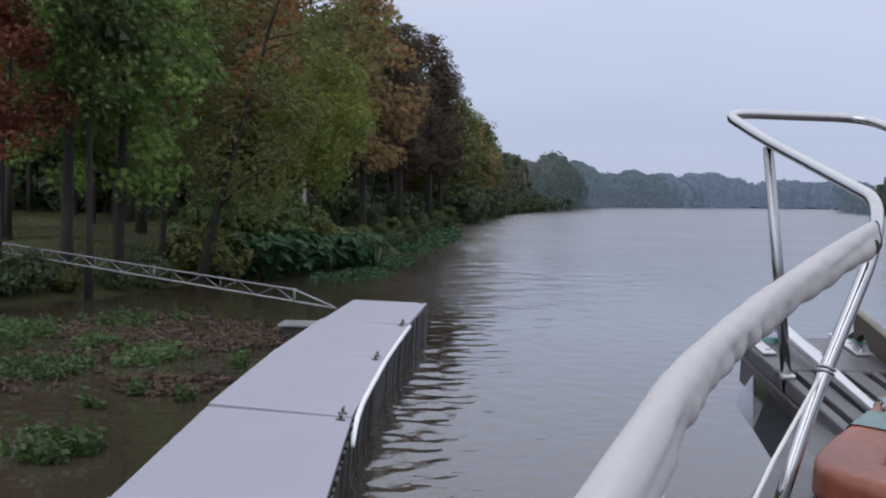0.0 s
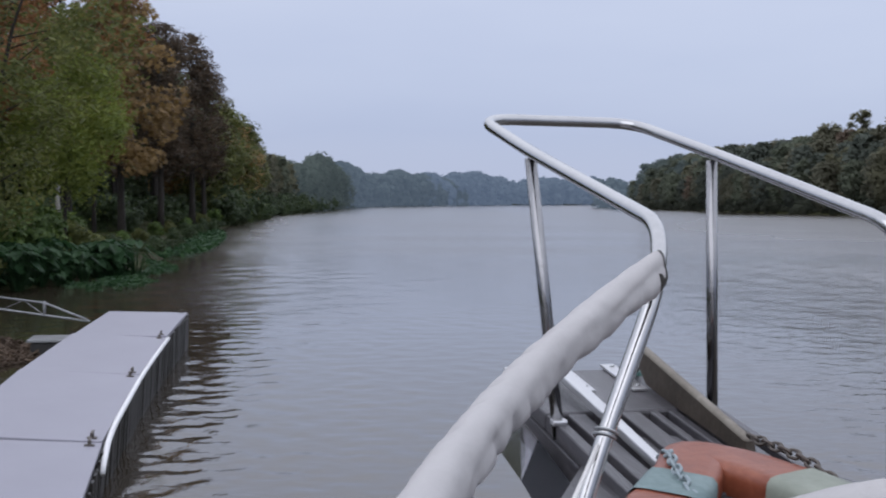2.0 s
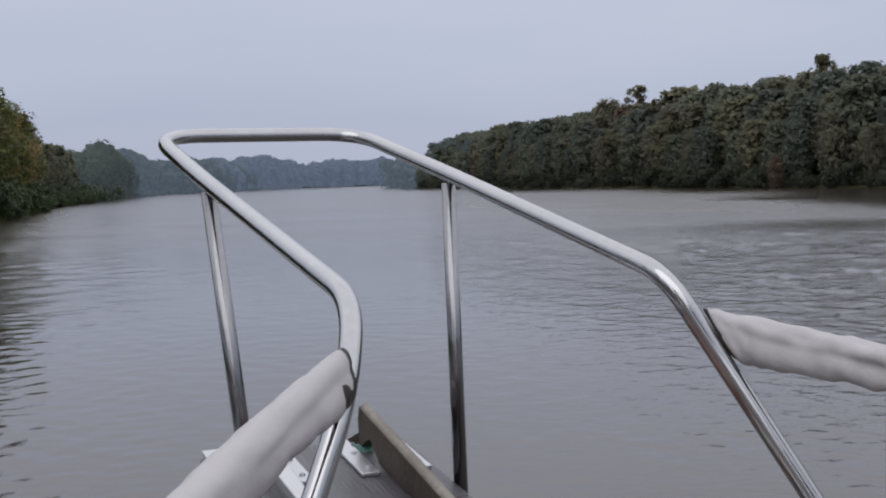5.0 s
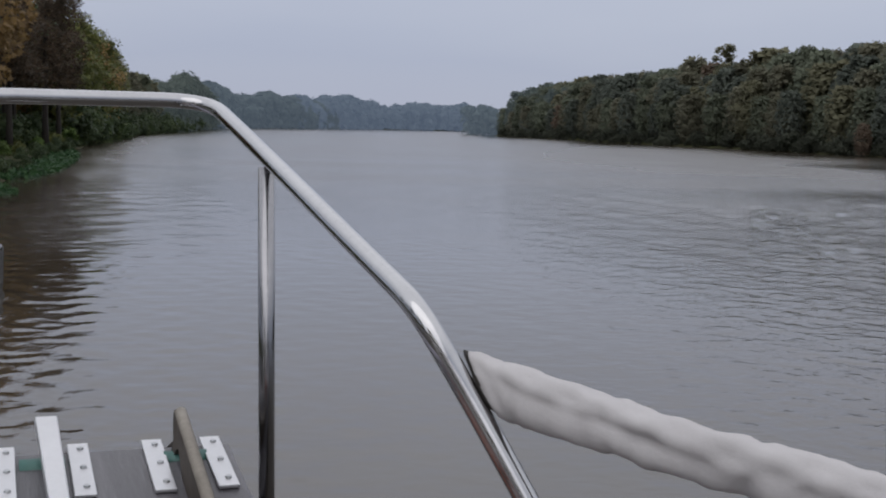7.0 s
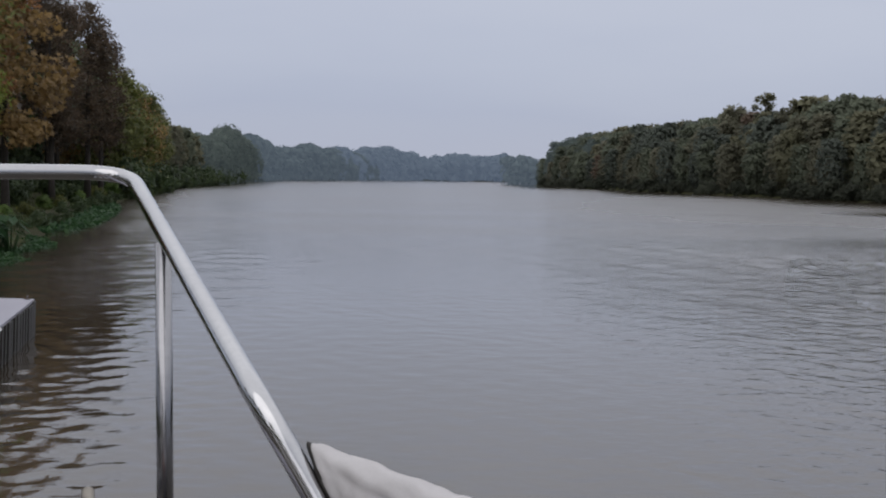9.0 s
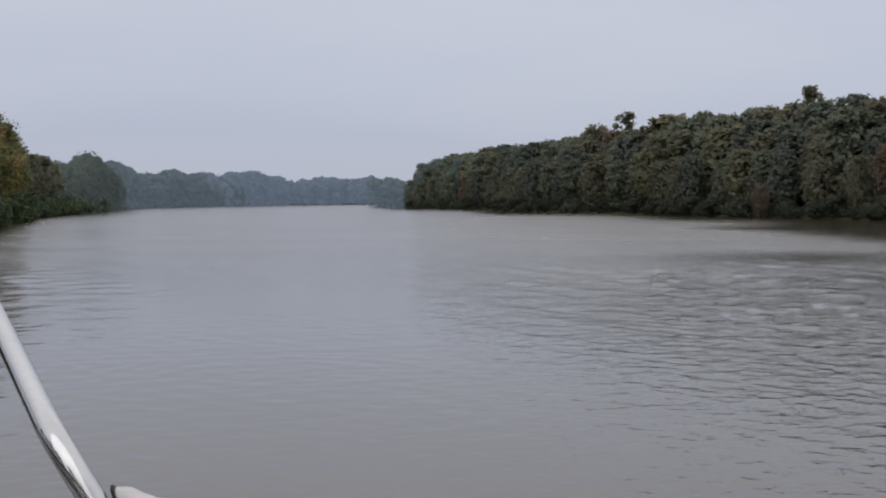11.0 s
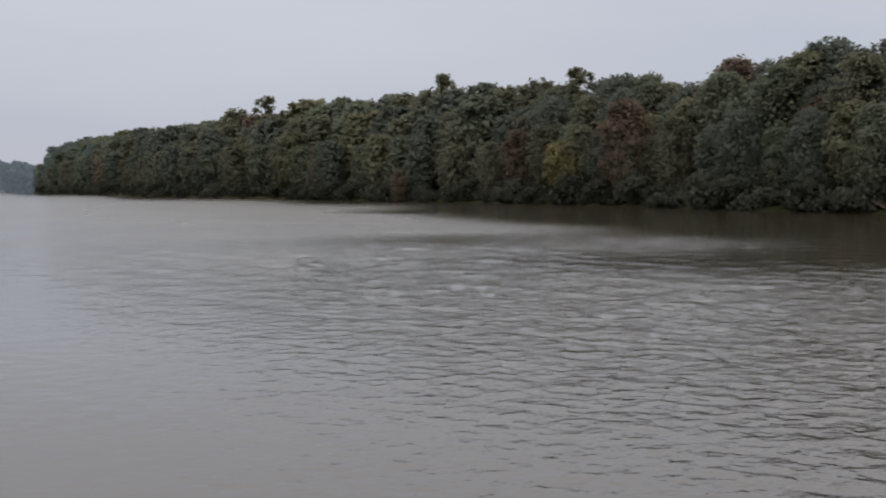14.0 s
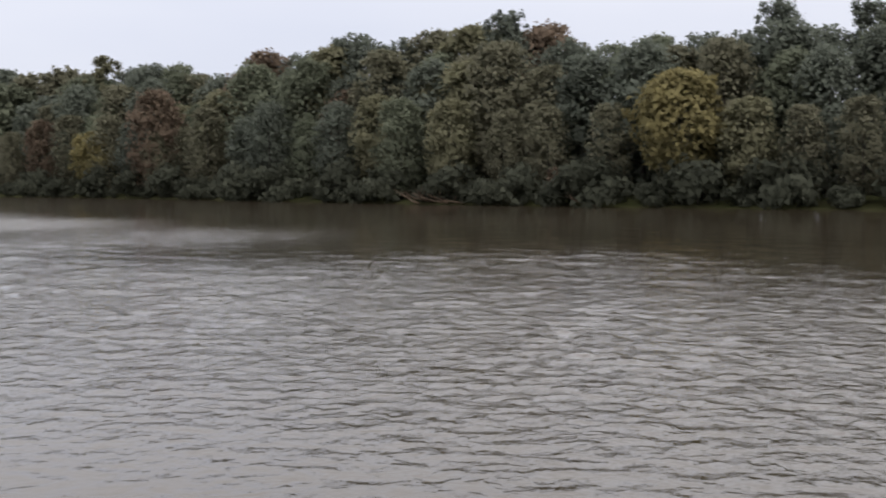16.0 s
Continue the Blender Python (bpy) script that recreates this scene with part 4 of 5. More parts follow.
truss_arm()
landing = thing("landing_float", pose(-1.95, -0.35, 0.0, 0, 0, 0), "small low landing float beside the dock's shore end", "float")
part("deck", box(bmesh.new(), (-0.45, -0.4, 0.20), (0.45, 0.4, 0.24), 0.006), M_ALU, landing)
part("float", box(bmesh.new(), (-0.4, -0.35, -0.15), (0.4, 0.35, 0.196), 0.04), M_FLOAT, landing)


# ---- plants at the water ----
def taro_plant(seed, leaves=16, h=0.9):
    """Large pointed leaves, each on a stalk."""
    rng = np.random.default_rng(seed)
    chunks, vs, fs = [], [], []
    for k in range(leaves):
        a, r = rng.random() * 6.28, rng.uniform(0.1, 0.55)
        top = Vector((math.cos(a) * r, math.sin(a) * r, h * rng.uniform(0.45, 1.0)))
        chunks.append(tube_data([(top.x * 0.2, top.y * 0.2, -0.1), (top.x * 0.6, top.y * 0.6, top.z * 0.6), top], [0.016, 0.013, 0.008], 5))
        out = Vector((math.cos(a), math.sin(a), -rng.uniform(0.3, 1.1))).normalized()
        side = Vector((-math.sin(a), math.cos(a), rng.uniform(-0.2, 0.2))).normalized()
        nrm = out.cross(side)
        s = rng.uniform(0.22, 0.38)
        b = len(vs)
        for fu, fw, fn in ((-0.32, 0, 0.0), (-0.5, 0.32, -0.05), (0.1, 0.5, -0.08), (1.0, 0.0, -0.1), (0.1, -0.5, -0.08), (-0.5, -0.32, -0.05), (0.15, 0, 0.03)):
            vs.append(top + out * fu * s + side * fw * s - nrm * fn * s)
        fs += [(b, b + 1, b + 2, b + 6), (b + 6, b + 2, b + 3), (b + 6, b + 3, b + 4), (b + 6, b + 4, b + 5, b)]
    p = thing("taro_plant", Matrix(), "clump of large dark green taro leaves at the water's edge", "plant", "taro plants")
    v, f = joined(chunks)
    child("clump", mesh_of("clump", v, f, F_TARO, True), p)
    child("foliage", mesh_of("foliage", vs, fs, F_TARO), p)
    return p


TAROS = [taro_plant(61), taro_plant(62, 20, 1.1)]
spots = []
for k in range(70):
    f = rand.random()
    spots.append((-6.0 + 3.2 * f + rand.uniform(-0.7, 0.5), 13.2 + 7.2 * f + rand.uniform(-0.8, 1.9)))
for k, (x, y) in enumerate(spots):
    m = pose(x, y, max(0.02, float(height(np.array(x), np.array(y)))), 0, 0, rand.uniform(0, 360)) @ Matrix.Scale(rand.uniform(0.6, 1.05), 4)
    if k < 2:
        TAROS[k].matrix_world = m
    else:
        copy_thing(rand.choice(TAROS), m)


def bush(seed, mat, r, h, label, leaves=3500, leaf=(0.14, 0.09)):
    rng = np.random.default_rng(seed)
    b = thing("bush", Matrix(), label, "bush", "bushes on the bank")
    chunks, ends = trunk_chunks(rng, h * 0.7, 0.035, (0, 0), 5, r, 0.1, 0.2, 6)
    v, f = joined(chunks)
    child("stem", mesh_of("stem", v, f, M_BARK, True), b)
    pts, dirs = crown_points(rng, ends, h, r, 40, leaves, 0.05, r * 0.42)
    pts[:, 2] = np.maximum(pts[:, 2], 0.02)
    v, f = leaf_tips(pts, dirs, leaf[0], leaf[1], rng)
    child("foliage", mesh_of("foliage", v, f, mat), b)
    return b


B1 = bush(71, F_GREEN, 1.0, 1.6, "rounded green bush at the water's edge", 3600, (0.17, 0.14))
B2 = bush(72, F_OLIVE, 1.0, 1.3, "olive-green undergrowth bush on the bank", 3000, (0.16, 0.13))
B3 = bush(73, F_DARK, 1.3, 1.8, "dark low bush in the wood's shade", 1000, (0.3, 0.22))
B4 = bush(74, K_SHADE, 1.4, 1.7, "green bush overhanging the river's edge, darkened in place of shade", 800, (0.34, 0.26))
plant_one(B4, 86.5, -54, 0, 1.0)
plant_one(B1, -6.3, 18.0, 0, 1.1)
plant_one(B2, -6.9, 13.2, 0, 0.9)
plant_one(B3, -8, 36, 0, 1.0)
for x, y, s, b in ((-5.6, 19.5, 1.1, B1), (-7.0, 16.5, 1.2, B1), (-6.2, 13.6, 0.85, B2), (-5.4, 25.0, 0.9, B1), (-4.9, 22.5, 0.9, B2), (-4.4, 26.5, 0.5, B2), (-4.2, 31, 0.35, B2), (-4.4, 37, 0.35, B1), (-4.2, 44, 0.4, B2),
                   (-4.0, 52, 0.45, B1), (-3.8, 60, 0.5, B2), (-3.2, 70, 0.5, B1), (-2.6, 84, 0.6, B2), (-2.0, 98, 0.8, B1)):
    plant_copy(b, x, y, rand.uniform(0, 360), s)
for k in range(18):
    y = -4 + 0.8 * k
    plant_copy((B3, B2)[k % 3 == 1], float(left_shore(y)) - rand.uniform(0.1, 1.2), y, rand.uniform(0, 360), rand.uniform(0.28, 0.45))
for k in range(44):
    y = 19 + 1.9 * k
    plant_copy(B3, float(left_shore(y)) - rand.uniform(0.2, 1.3), y, rand.uniform(0, 360), rand.uniform(0.16, 0.36))
for k in range(40):
    y = rand.uniform(46, 105)
    plant_copy(B3, float(left_shore(y)) - rand.uniform(2.5, 14), y, rand.uniform(0, 360), rand.uniform(0.5, 1.1))
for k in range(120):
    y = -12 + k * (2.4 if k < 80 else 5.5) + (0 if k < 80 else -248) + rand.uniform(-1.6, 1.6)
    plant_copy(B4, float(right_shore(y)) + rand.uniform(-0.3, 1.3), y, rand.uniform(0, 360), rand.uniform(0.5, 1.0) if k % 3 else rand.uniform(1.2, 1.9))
# Bushes added inside the wood to block sky gaps near the ground
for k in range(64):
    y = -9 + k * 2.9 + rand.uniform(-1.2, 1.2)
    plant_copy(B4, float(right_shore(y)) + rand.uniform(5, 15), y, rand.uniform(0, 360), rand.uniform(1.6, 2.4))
for k in range(60):
    y = 100 + k * 4.2 + rand.uniform(-1.2, 1.2)
    plant_copy(B3, float(left_shore(y)) - rand.uniform(-0.3, 1.2), y, rand.uniform(0, 360), rand.uniform(1.0, 1.8))
for k in range(34):
    plant_copy(B3, rand.uniform(-44, -12), rand.uniform(54, 90), rand.uniform(0, 360), rand.uniform(1.2, 2.2))


def floating_mat(name, cx, cy, rx, ry, seed, count, mat, leaf, label, lift=0.12, slim=0.55):
    """Floating weeds in uneven clumps."""
    rng = np.random.default_rng(seed)
    a, r = rng.random(count * 3) * 6.283, np.sqrt(rng.random(count * 3))
    p = np.stack([cx + np.cos(a) * r * rx, cy + np.sin(a) * r * ry], axis=1)
    keep = np.array([noise.noise((x * 0.9, y * 0.6, seed)) + 0.6 * noise.noise((x * 3.1, y * 2.2, seed + 9)) + 0.25 * (1 - q) > 0.07 for (x, y), q in zip(p, r)])
    p = p[keep][:count]
    z = np.abs(rng.normal(0, lift, len(p))) * 0.7 + 0.01
    v, f = leaf_quads(np.column_stack([p, z]), leaf, leaf * slim, rng, 0.55)
    v[:, 2] = np.maximum(v[:, 2], 0.004)
    return tagged(new(name, mesh_of(name, v, f, mat)), label, "water weeds", kind="stuff")


for x, y, rx, ry, sd, n in ((-4.4, 0.3, 2.2, 2.3, 82, 6500), (-4.2, -2.0, 0.75, 1.3, 95, 2600), (-3.0, -1.4, 0.85, 1.9, 96, 3400), (-2.9, -6.1, 0.75, 0.9, 86, 2600), (-4.8, -4.6, 0.9, 2.7, 97, 3600)):
    floating_mat("dead_stems", x, y, rx, ry, sd, n, M_DEBRIS, 0.15, "mat of brown dead stems floating behind the dock", 0.035, 0.2)
for x, y, rx, ry, sd, n in ((-6.7, -0.1, 0.8, 1.9, 81, 1700), (-5.5, 1.3, 0.45, 1.2, 88, 600), (-4.6, 2.5, 0.35, 1.0, 89, 400), (-4.9, -4.8, 0.85, 1.5, 90, 1700), (-3.65, -3.6, 0.6, 1.3, 83, 1100), (-3.15, -7.35, 0.85, 0.7, 93, 1300),
                            (-3.05, -10.3, 0.55, 0.75, 84, 900), (-2.45, -3.9, 0.28, 0.7, 94, 350), (-5.0, -2.3, 0.4, 0.8, 98, 500), (-6.3, -2.4, 0.7, 1.2, 99, 900)):
    floating_mat("water_hyacinths", x, y, rx, ry, sd, n, F_HYACINTH, 0.095, "green water hyacinths floating behind the dock", 0.1)
floating_mat("water_hyacinths", -3.0, 22.0, 1.7, 8.5, 85, 3600, F_TARO, 0.16, "low green water weeds along the bank", 0.06)
floating_mat("water_hyacinths", -2.2, 60.0, 1.9, 27.0, 87, 6000, F_TARO, 0.3, "low green water weeds along the far bank", 0.12)


def grass(name, x0, x1, y0, y1, count, h, seed, mat, label):
    rng = np.random.default_rng(seed)
    x, y = rng.uniform(x0, x1, count), rng.uniform(y0, y1, count)
    z = height(x, y)
    k = (z > 0.15)
    x, y, z = x[k], y[k], z[k]
    c = np.column_stack([x, y, z + h * 0.4])
    a = rng.normal(0, 0.35, (len(x), 3))
    a[:, 2] = 1
    s = rng.uniform(0.5, 1.4, (len(x), 1)) * h / 2
    b = np.column_stack([rng.normal(size=(len(x), 2)), np.zeros(len(x))])
    b /= np.linalg.norm(b, axis=1)[:, None]
    v = np.stack([c - a * s, c + b * h * 0.06, c + a * s, c - b * h * 0.06], axis=1).reshape(-1, 3)
    return tagged(new(name, mesh_of(name, v, np.arange(len(v)).reshape(-1, 4), mat)), label, "grass", kind="stuff")


grass("grass", -30, -3.5, 5, 60, 60000, 0.14, 91, F_LAWN, "short yellow-green lawn grass on the bank")
grass("reeds", -9.5, -2.2, 5, 36, 4000, 0.34, 92, F_DARK, "rank grass and reeds at the water's edge")


# a thick trunk on the lawn with a small white notice
plant_one(make_tree("forest_tree", 33, 13.0, 3.0, F_DARK, M_BARK, "thick dark forest tree standing on the lawn", 2600, 24, 0.4, leaf=(0.5, 0.4), trunk_r=0.32, limbs=5, far=True, bend=0.05), -16.6, 42.3, 0)
notice = thing("notice_board", pose(-16.48, 41.93, 2.95, 0, 0, 15), "small white notice fixed to a dark tree trunk", "sign")
part("board", box(bmesh.new(), (-0.16, -0.012, -0.14), (0.16, 0.012, 0.14), 0.004), M_BUMPER, notice)
for k in range(3):
    part("text_bar", box(bmesh.new(), (-0.07, -0.016, 0.035 - 0.04 * k), (0.07, -0.0125, 0.05 - 0.04 * k)), M_HULL, notice, "dark unreadable line")


# ---- sailboat ----
SHIFT = Vector((0.005, 0.014, 0.013))
B = Matrix.Translation(Vector((1.70, -19.25, 2.03)) + SHIFT) @ Euler((radians(8), 0, radians(5))).to_matrix().to_4x4()
B_INV = B.inverted()


def local(p):
    return B_INV @ (Vector(p) + SHIFT)


boat = thing("sailboat", B, "dark-hulled sailboat with teak bow platform and stainless pulpit", "sailboat")


def hull():
    ys = [-19.35, -19.6, -19.85, -20.25, -20.9, -22.0, -23.5, -26.0, -28.0]
    port = [1.60, 1.475, 1.375, 1.21, 1.0, 0.75, 0.6, 0.6, 0.75]
    deck_z = [1.98, 1.945, 1.915, 1.875, 1.82, 1.75, 1.7, 1.7, 1.72]
    verts, faces, n = [], [], 7
    for y, p, dz in zip(ys, port, deck_z):
        c = 1.70 + (-19.25 - y) * math.tan(radians(5))
        hb = max(c - p, 0.02)
        for k in range(n):
            t = k / (n - 1)
            z = dz * (1 - t) - 0.5 * t
            w = hb * (1 - 0.75 * t ** 2.2)
            yy = y - 1.1 * t * max(0, 1 - (-19.35 - y) / 3.0)
            verts.append((c - w, yy, z))
        for k in range(n):
            t = k / (n - 1)
            z = dz * (1 - t) - 0.5 * t
            w = hb * (1 - 0.75 * t ** 2.2)
            yy = y - 1.1 * t * max(0, 1 - (-19.35 - y) / 3.0)
            verts.append((c + w, yy, z))
    m = 2 * n
    for i in range(len(ys) - 1):
        for k in range(n - 1):
            a = i * m + k
            faces.append((a, a + 1, a + m + 1, a + m))
            a += n
            faces.append((a + 1, a, a + m, a + m + 1))
        faces.append((i * m + n - 1, i * m + 2 * n - 1, (i + 1) * m + 2 * n - 1, (i + 1) * m + n - 1))
    faces.append(tuple(range(n)) + tuple(range(2 * n - 1, n - 1, -1)))
    e = (len(ys) - 1) * m
    faces.append(tuple(range(e + n, e + 2 * n)) + tuple(range(e + n - 1, e - 1, -1)))
    child("hull", mesh_of("hull", [local(v) for v in verts], faces, M_HULL), boat, "dark painted hull")
    dv, df = [], []
    for y, p, dz in zip(ys, port, deck_z):
        c = 1.70 + (-19.25 - y) * math.tan(radians(5))
        hb = max(c - p, 0.02)
        dv += [(c - hb - 0.012, y, dz + 0.012), (c, y, dz + 0.03), (c + hb + 0.012, y, dz + 0.012), (c - hb - 0.012, y, dz - 0.03), (c + hb + 0.012, y, dz - 0.03)]
    for i in range(len(ys) - 1):
        a, b = i * 5, i * 5 + 5
        df += [(a, a + 1, b + 1, b), (a + 1, a + 2, b + 2, b + 1), (a + 3, a, b, b + 3), (a + 2, a + 4, b + 4, b + 2)]
    child("side_deck", mesh_of("side_deck", [local(v) for v in dv], df, M_TEAK), boat, "weathered teak deck")


hull()

# bow platform: a solid front board, slats with open slots, and an after board
platform = part("bow_platform", box(bmesh.new(), (-0.172, 0.02, -0.035), (0.172, 0.305, 0.0), 0.006), M_TEAK, boat, "weathered grey teak bow platform")
SLATS = [(-0.172, -0.150), (-0.132, -0.098), (-0.080, -0.046), (-0.030, 0.008), (0.028, 0.044), (0.064, 0.082), (0.100, 0.136), (0.154, 0.172)]
for a, b in SLATS:
    part("slat", box(bmesh.new(), (a, -0.40, -0.034), (b, 0.018, -0.001), 0.003), M_TEAK, platform)
# Dark sheet added for the deep shade seen through the slots
part("slot_shade", box(bmesh.new(), (-0.15, -0.34, -0.075), (0.15, 0.015, -0.06), 0.003), M_HULL, platform, "dark sheet standing in for shade under the open slots")
for a in (-0.171, 0.151):
    part("side_rail", box(bmesh.new(), (a, -0.30, -0.10), (a + 0.02, 0.28, -0.037), 0.004), M_TEAK, platform)
# roller plates with screws, and rollers
for a in (-0.166, -0.064, 0.042, 0.128):
    pl = part("roller_plate", box(bmesh.new(), (a, 0.135, 0.001), (a + 0.03, 0.318, 0.007), 0.0015), M_PLATE, boat, "bright stainless roller plate with screws")
    for v in (0.16, 0.227, 0.295):
        bm = bmesh.new()
        bmesh.ops.create_cone(bm, cap_ends=True, segments=10, radius1=0.005, radius2=0.004, depth=0.003, matrix=Matrix.Translation((a + 0.018, v, 0.0085)))
        part("screw", bm, M_GALV, pl)
for c in (-0.1, 0.1):
    bm = bmesh.new()
    bmesh.ops.create_cone(bm, cap_ends=True, segments=20, radius1=0.024, radius2=0.024, depth=0.062, matrix=Matrix.Translation((c, 0.262, -0.016)) @ Euler((0, radians(90), 0)).to_matrix().to_4x4())
    part("roller", bm, M_ROLLER, boat, "green rubber anchor roller", True)

# pulpit
R_T = 0.0115
rail = rounded([(1.345, -19.99, 1.86), (1.422, -19.935, 2.07), (1.531, -19.862, 2.303), (1.56, -19.786, 2.386), (1.495, -19.248, 2.506), (1.453, -18.962, 2.583), (1.822, -18.80, 2.587), (1.873, -19.165, 2.508), (1.952, -19.69, 2.386),
                (2.001, -19.708, 2.302), (2.159, -19.805, 2.004), (2.245, -19.84, 1.88)], 0.09, 7)
pulpit = tube("pulpit_rail", [local(p) for p in rail], R_T, M_STEEL, boat, "polished stainless bow pulpit", 16)
tube("post", [local((1.495, -19.249, 2.495)), local((1.539, -19.294, 1.995))], R_T * 0.95, M_POST, pulpit, "stainless post, dark reflections put into its colour", 14)
tube("post", [local((1.871, -19.15, 2.497)), local((1.878, -19.15, 1.97))], R_T * 0.95, M_POST, pulpit, "stainless post, dark reflections put into its colour", 14)
for q, w in (((1.537, -19.298, 2.015), 0.002), ((1.878, -19.15, 2.045), -0.05)):
    p = local(q)
    part("foot", box(bmesh.new(), (p.x - 0.014, p.y - 0.011, w - 0.005), (p.x + 0.014, p.y + 0.011, w + 0.005), 0.003), M_PLATE, pulpit)
leg = (local((1.531, -19.862, 2.303)) - local((1.422, -19.935, 2.07))).normalized()
knot = []
for k in range(25):
    ang = k / 24 * 4 * math.pi
    across = leg.orthogonal().normalized()
    knot.append(local((1.442, -19.922, 2.114)) + leg * (0.014 * k / 24) + (across * math.cos(ang) + leg.cross(across) * math.sin(ang)) * (R_T + 0.003))
tube("lashing", knot, 0.0016, M_GALV, pulpit, "small pale lashing round the leg", 6)


def lifeline_cover(name, a, b, bow, r0, r1, seed, label, tail, slant, crumple, face):
    """A canvas sleeve along the lifeline, with folds along its underside."""
    a, b, bow = Vector(a) + SHIFT, Vector(b) + SHIFT, Vector(bow)
    rng = np.random.default_rng(seed)
    pts, n = [], 150
    for k in range(n):
        t = k / (n - 1)
        pts.append(a.lerp(b, t) + bow * 4 * t * (1 - t))
    d = (pts[-1] - pts[-2]).normalized()
    pts += [pts[-1] + (Vector(tail) - pts[-1]) * (j / 16) for j in range(1, 17)]
    rad = [r0 + (r1 - r0) * min(1, k / n) for k in range(len(pts))]
    rad[0] *= 0.9
    ph = rng.random(6) * 6.28

    def squash(i, ang):
        i = i * 46 / n
        ang = ang if face > 0 else math.pi - ang
        low = max(0.0, math.sin(ang))
        groove = math.exp(-((ang - 0.55 - 0.22 * math.sin(i * 0.31 + ph[2])) / 0.3) ** 2) * (0.6 + 0.4 * math.sin(i * 0.5 + ph[0])) * (1 - math.exp(-i / 3.0))
        pleat = max(0.0, math.sin(i * 2.1 + 1.6 * ang + 1.3 * math.sin(i * 0.37 + ph[1]))) ** 2 * max(0.0, math.sin(ang * 2 - 0.3)) * (0.5 + 0.5 * math.sin(i * 0.23 + ph[5]))
        fold = (0.10 * math.sin(i * 0.7 + ph[0] + 2.2 * ang) + 0.07 * math.sin(i * 1.6 + ph[4] - 3 * ang)) * low
        fold += crumple * (0.06 * math.sin(i * 0.45 + 2 * ang + ph[2]) + 0.05 * math.sin(i * 1.9 + 3 * ang + ph[3]) + 0.04 * math.sin(i * 0.8 - 5 * ang + ph[5]) + 0.03 * math.sin(i * 3.3 + 2 * math.sin(i * 0.6) - 2 * ang))
        drape = (0.8 + 0.5 * math.exp(-i / 5.0)) * low ** 2
        flat = 1 - 0.35 * math.exp(-i / 4.0) * abs(math.cos(ang))
        return (1 + fold) * flat + drape - 0.34 * pleat - 0.32 * groove * crumple
    way = (pts[3] - pts[0]).normalized()

    def slanted(vs):
        """Leans the sleeve's end to lie along the rail."""
        out = []
        for k, q in enumerate(vs):
            p = pts[min(k // 28, len(pts) - 1)] - a
            out.append(q + way * slant * (p.z - q.z) * math.exp(-(k // 28) / 20.0))
        return out
    t = thing(name, Matrix.Translation(a), label, "cover", "canvas lifeline covers")
    v, f = tube_data([p - a for p in pts], rad, 28, True, squash)
    v = slanted(v)
    child("sleeve", mesh_of("sleeve", v, f, M_CLOTH, True), t)
    v, f = tube_data([p - a for p in (a - (pts[1] - a).normalized() * 0.003, a + (pts[1] - a) * 3.2)], [rad[0] * 1.02, rad[0] * 1.05], 28, True, lambda i, ang: squash(0, ang))
    v = slanted(v)
    child("hem", mesh_of("hem", v, f, M_FASCIA, True), t, "dark end hem")
    return t, pts


cov_l, line_l = lifeline_cover("lifeline_cover", (1.517, -19.902, 2.338), (1.065, -20.745, 2.165), (-0.053, 0.053, -0.032), 0.0175, 0.0225, 5, "white canvas sleeve over the lifeline, wrinkled underneath", (0.75, -21.9, 2.1), 0.4, 0.35, -1)
cov_r, line_r = lifeline_cover("lifeline_cover", (2.010, -19.701, 2.327), (2.606, -20.326, 2.231), (-0.041, 0.063, -0.012), 0.017, 0.0215, 8, "white canvas sleeve over the lifeline, baggy at its end", (3.2, -21.5, 2.05), 1.0, 1.1, 1)
for q, z0 in ((line_l[144], 1.80), (line_r[147], 1.84)):
    tube("stanchion", [B_INV @ Vector((q.x, q.y, z0)), B_INV @ q], 0.0115, M_STEEL, boat, "", 12)

# anchors on the rollers
anchor = thing("anchor", B, "polished stainless anchor with a flat shank lying on the bow roller", "anchor")
bm = bmesh.new()
box(bm, (-0.016, -0.29, 0.0), (0.016, 0.335, 0.016), 0.003)
for v in bm.verts:
    t = (0.335 - v.co.y) / 0.625
    v.co.x = v.co.x * (1 - 0.45 * max(0, t - 0.9) / 0.1) - 0.092 + 0.014 * t
    v.co.z += 0.03 - 0.035 * t
part("shank", bm, M_PLATE, anchor, "flat bright stainless shank")
bm = bmesh.new()
fl = [bm.verts.new(p) for p in ((-0.186, 0.13, -0.04), (-0.214, 0.165, -0.115), (-0.192, 0.085, -0.15), (-0.192, -0.12, -0.18), (-0.192, -0.32, -0.14), (-0.192, -0.22, -0.06), (-0.192, 0.0, -0.04))]
for q in ((0, 1, 2), (0, 2, 6)):
    bm.faces.new([fl[k] for k in q])
low = [bm.verts.new(fl[k].co) for k in (2, 3, 4, 5, 6)]
side_bm = bmesh.new()
sv = [side_bm.verts.new(v.co) for v in low]
for v in low + [fl[3], fl[4], fl[5]]:
    bm.verts.remove(v)
for q in ((0, 1, 4), (1, 3, 4), (1, 2, 3)):
    side_bm.faces.new([sv[k] for k in q])
# Side faces get dark paint for the dark surroundings they would mirror
for work, mat, note in ((bm, M_MIRROR, "mirror-polished fluke under the bow"), (side_bm, M_HULL, "fluke side painted dark in place of its reflection")):
    bmesh.ops.solidify(work, geom=work.faces[:], thickness=0.008)
    part("fluke", work, mat, anchor, note)

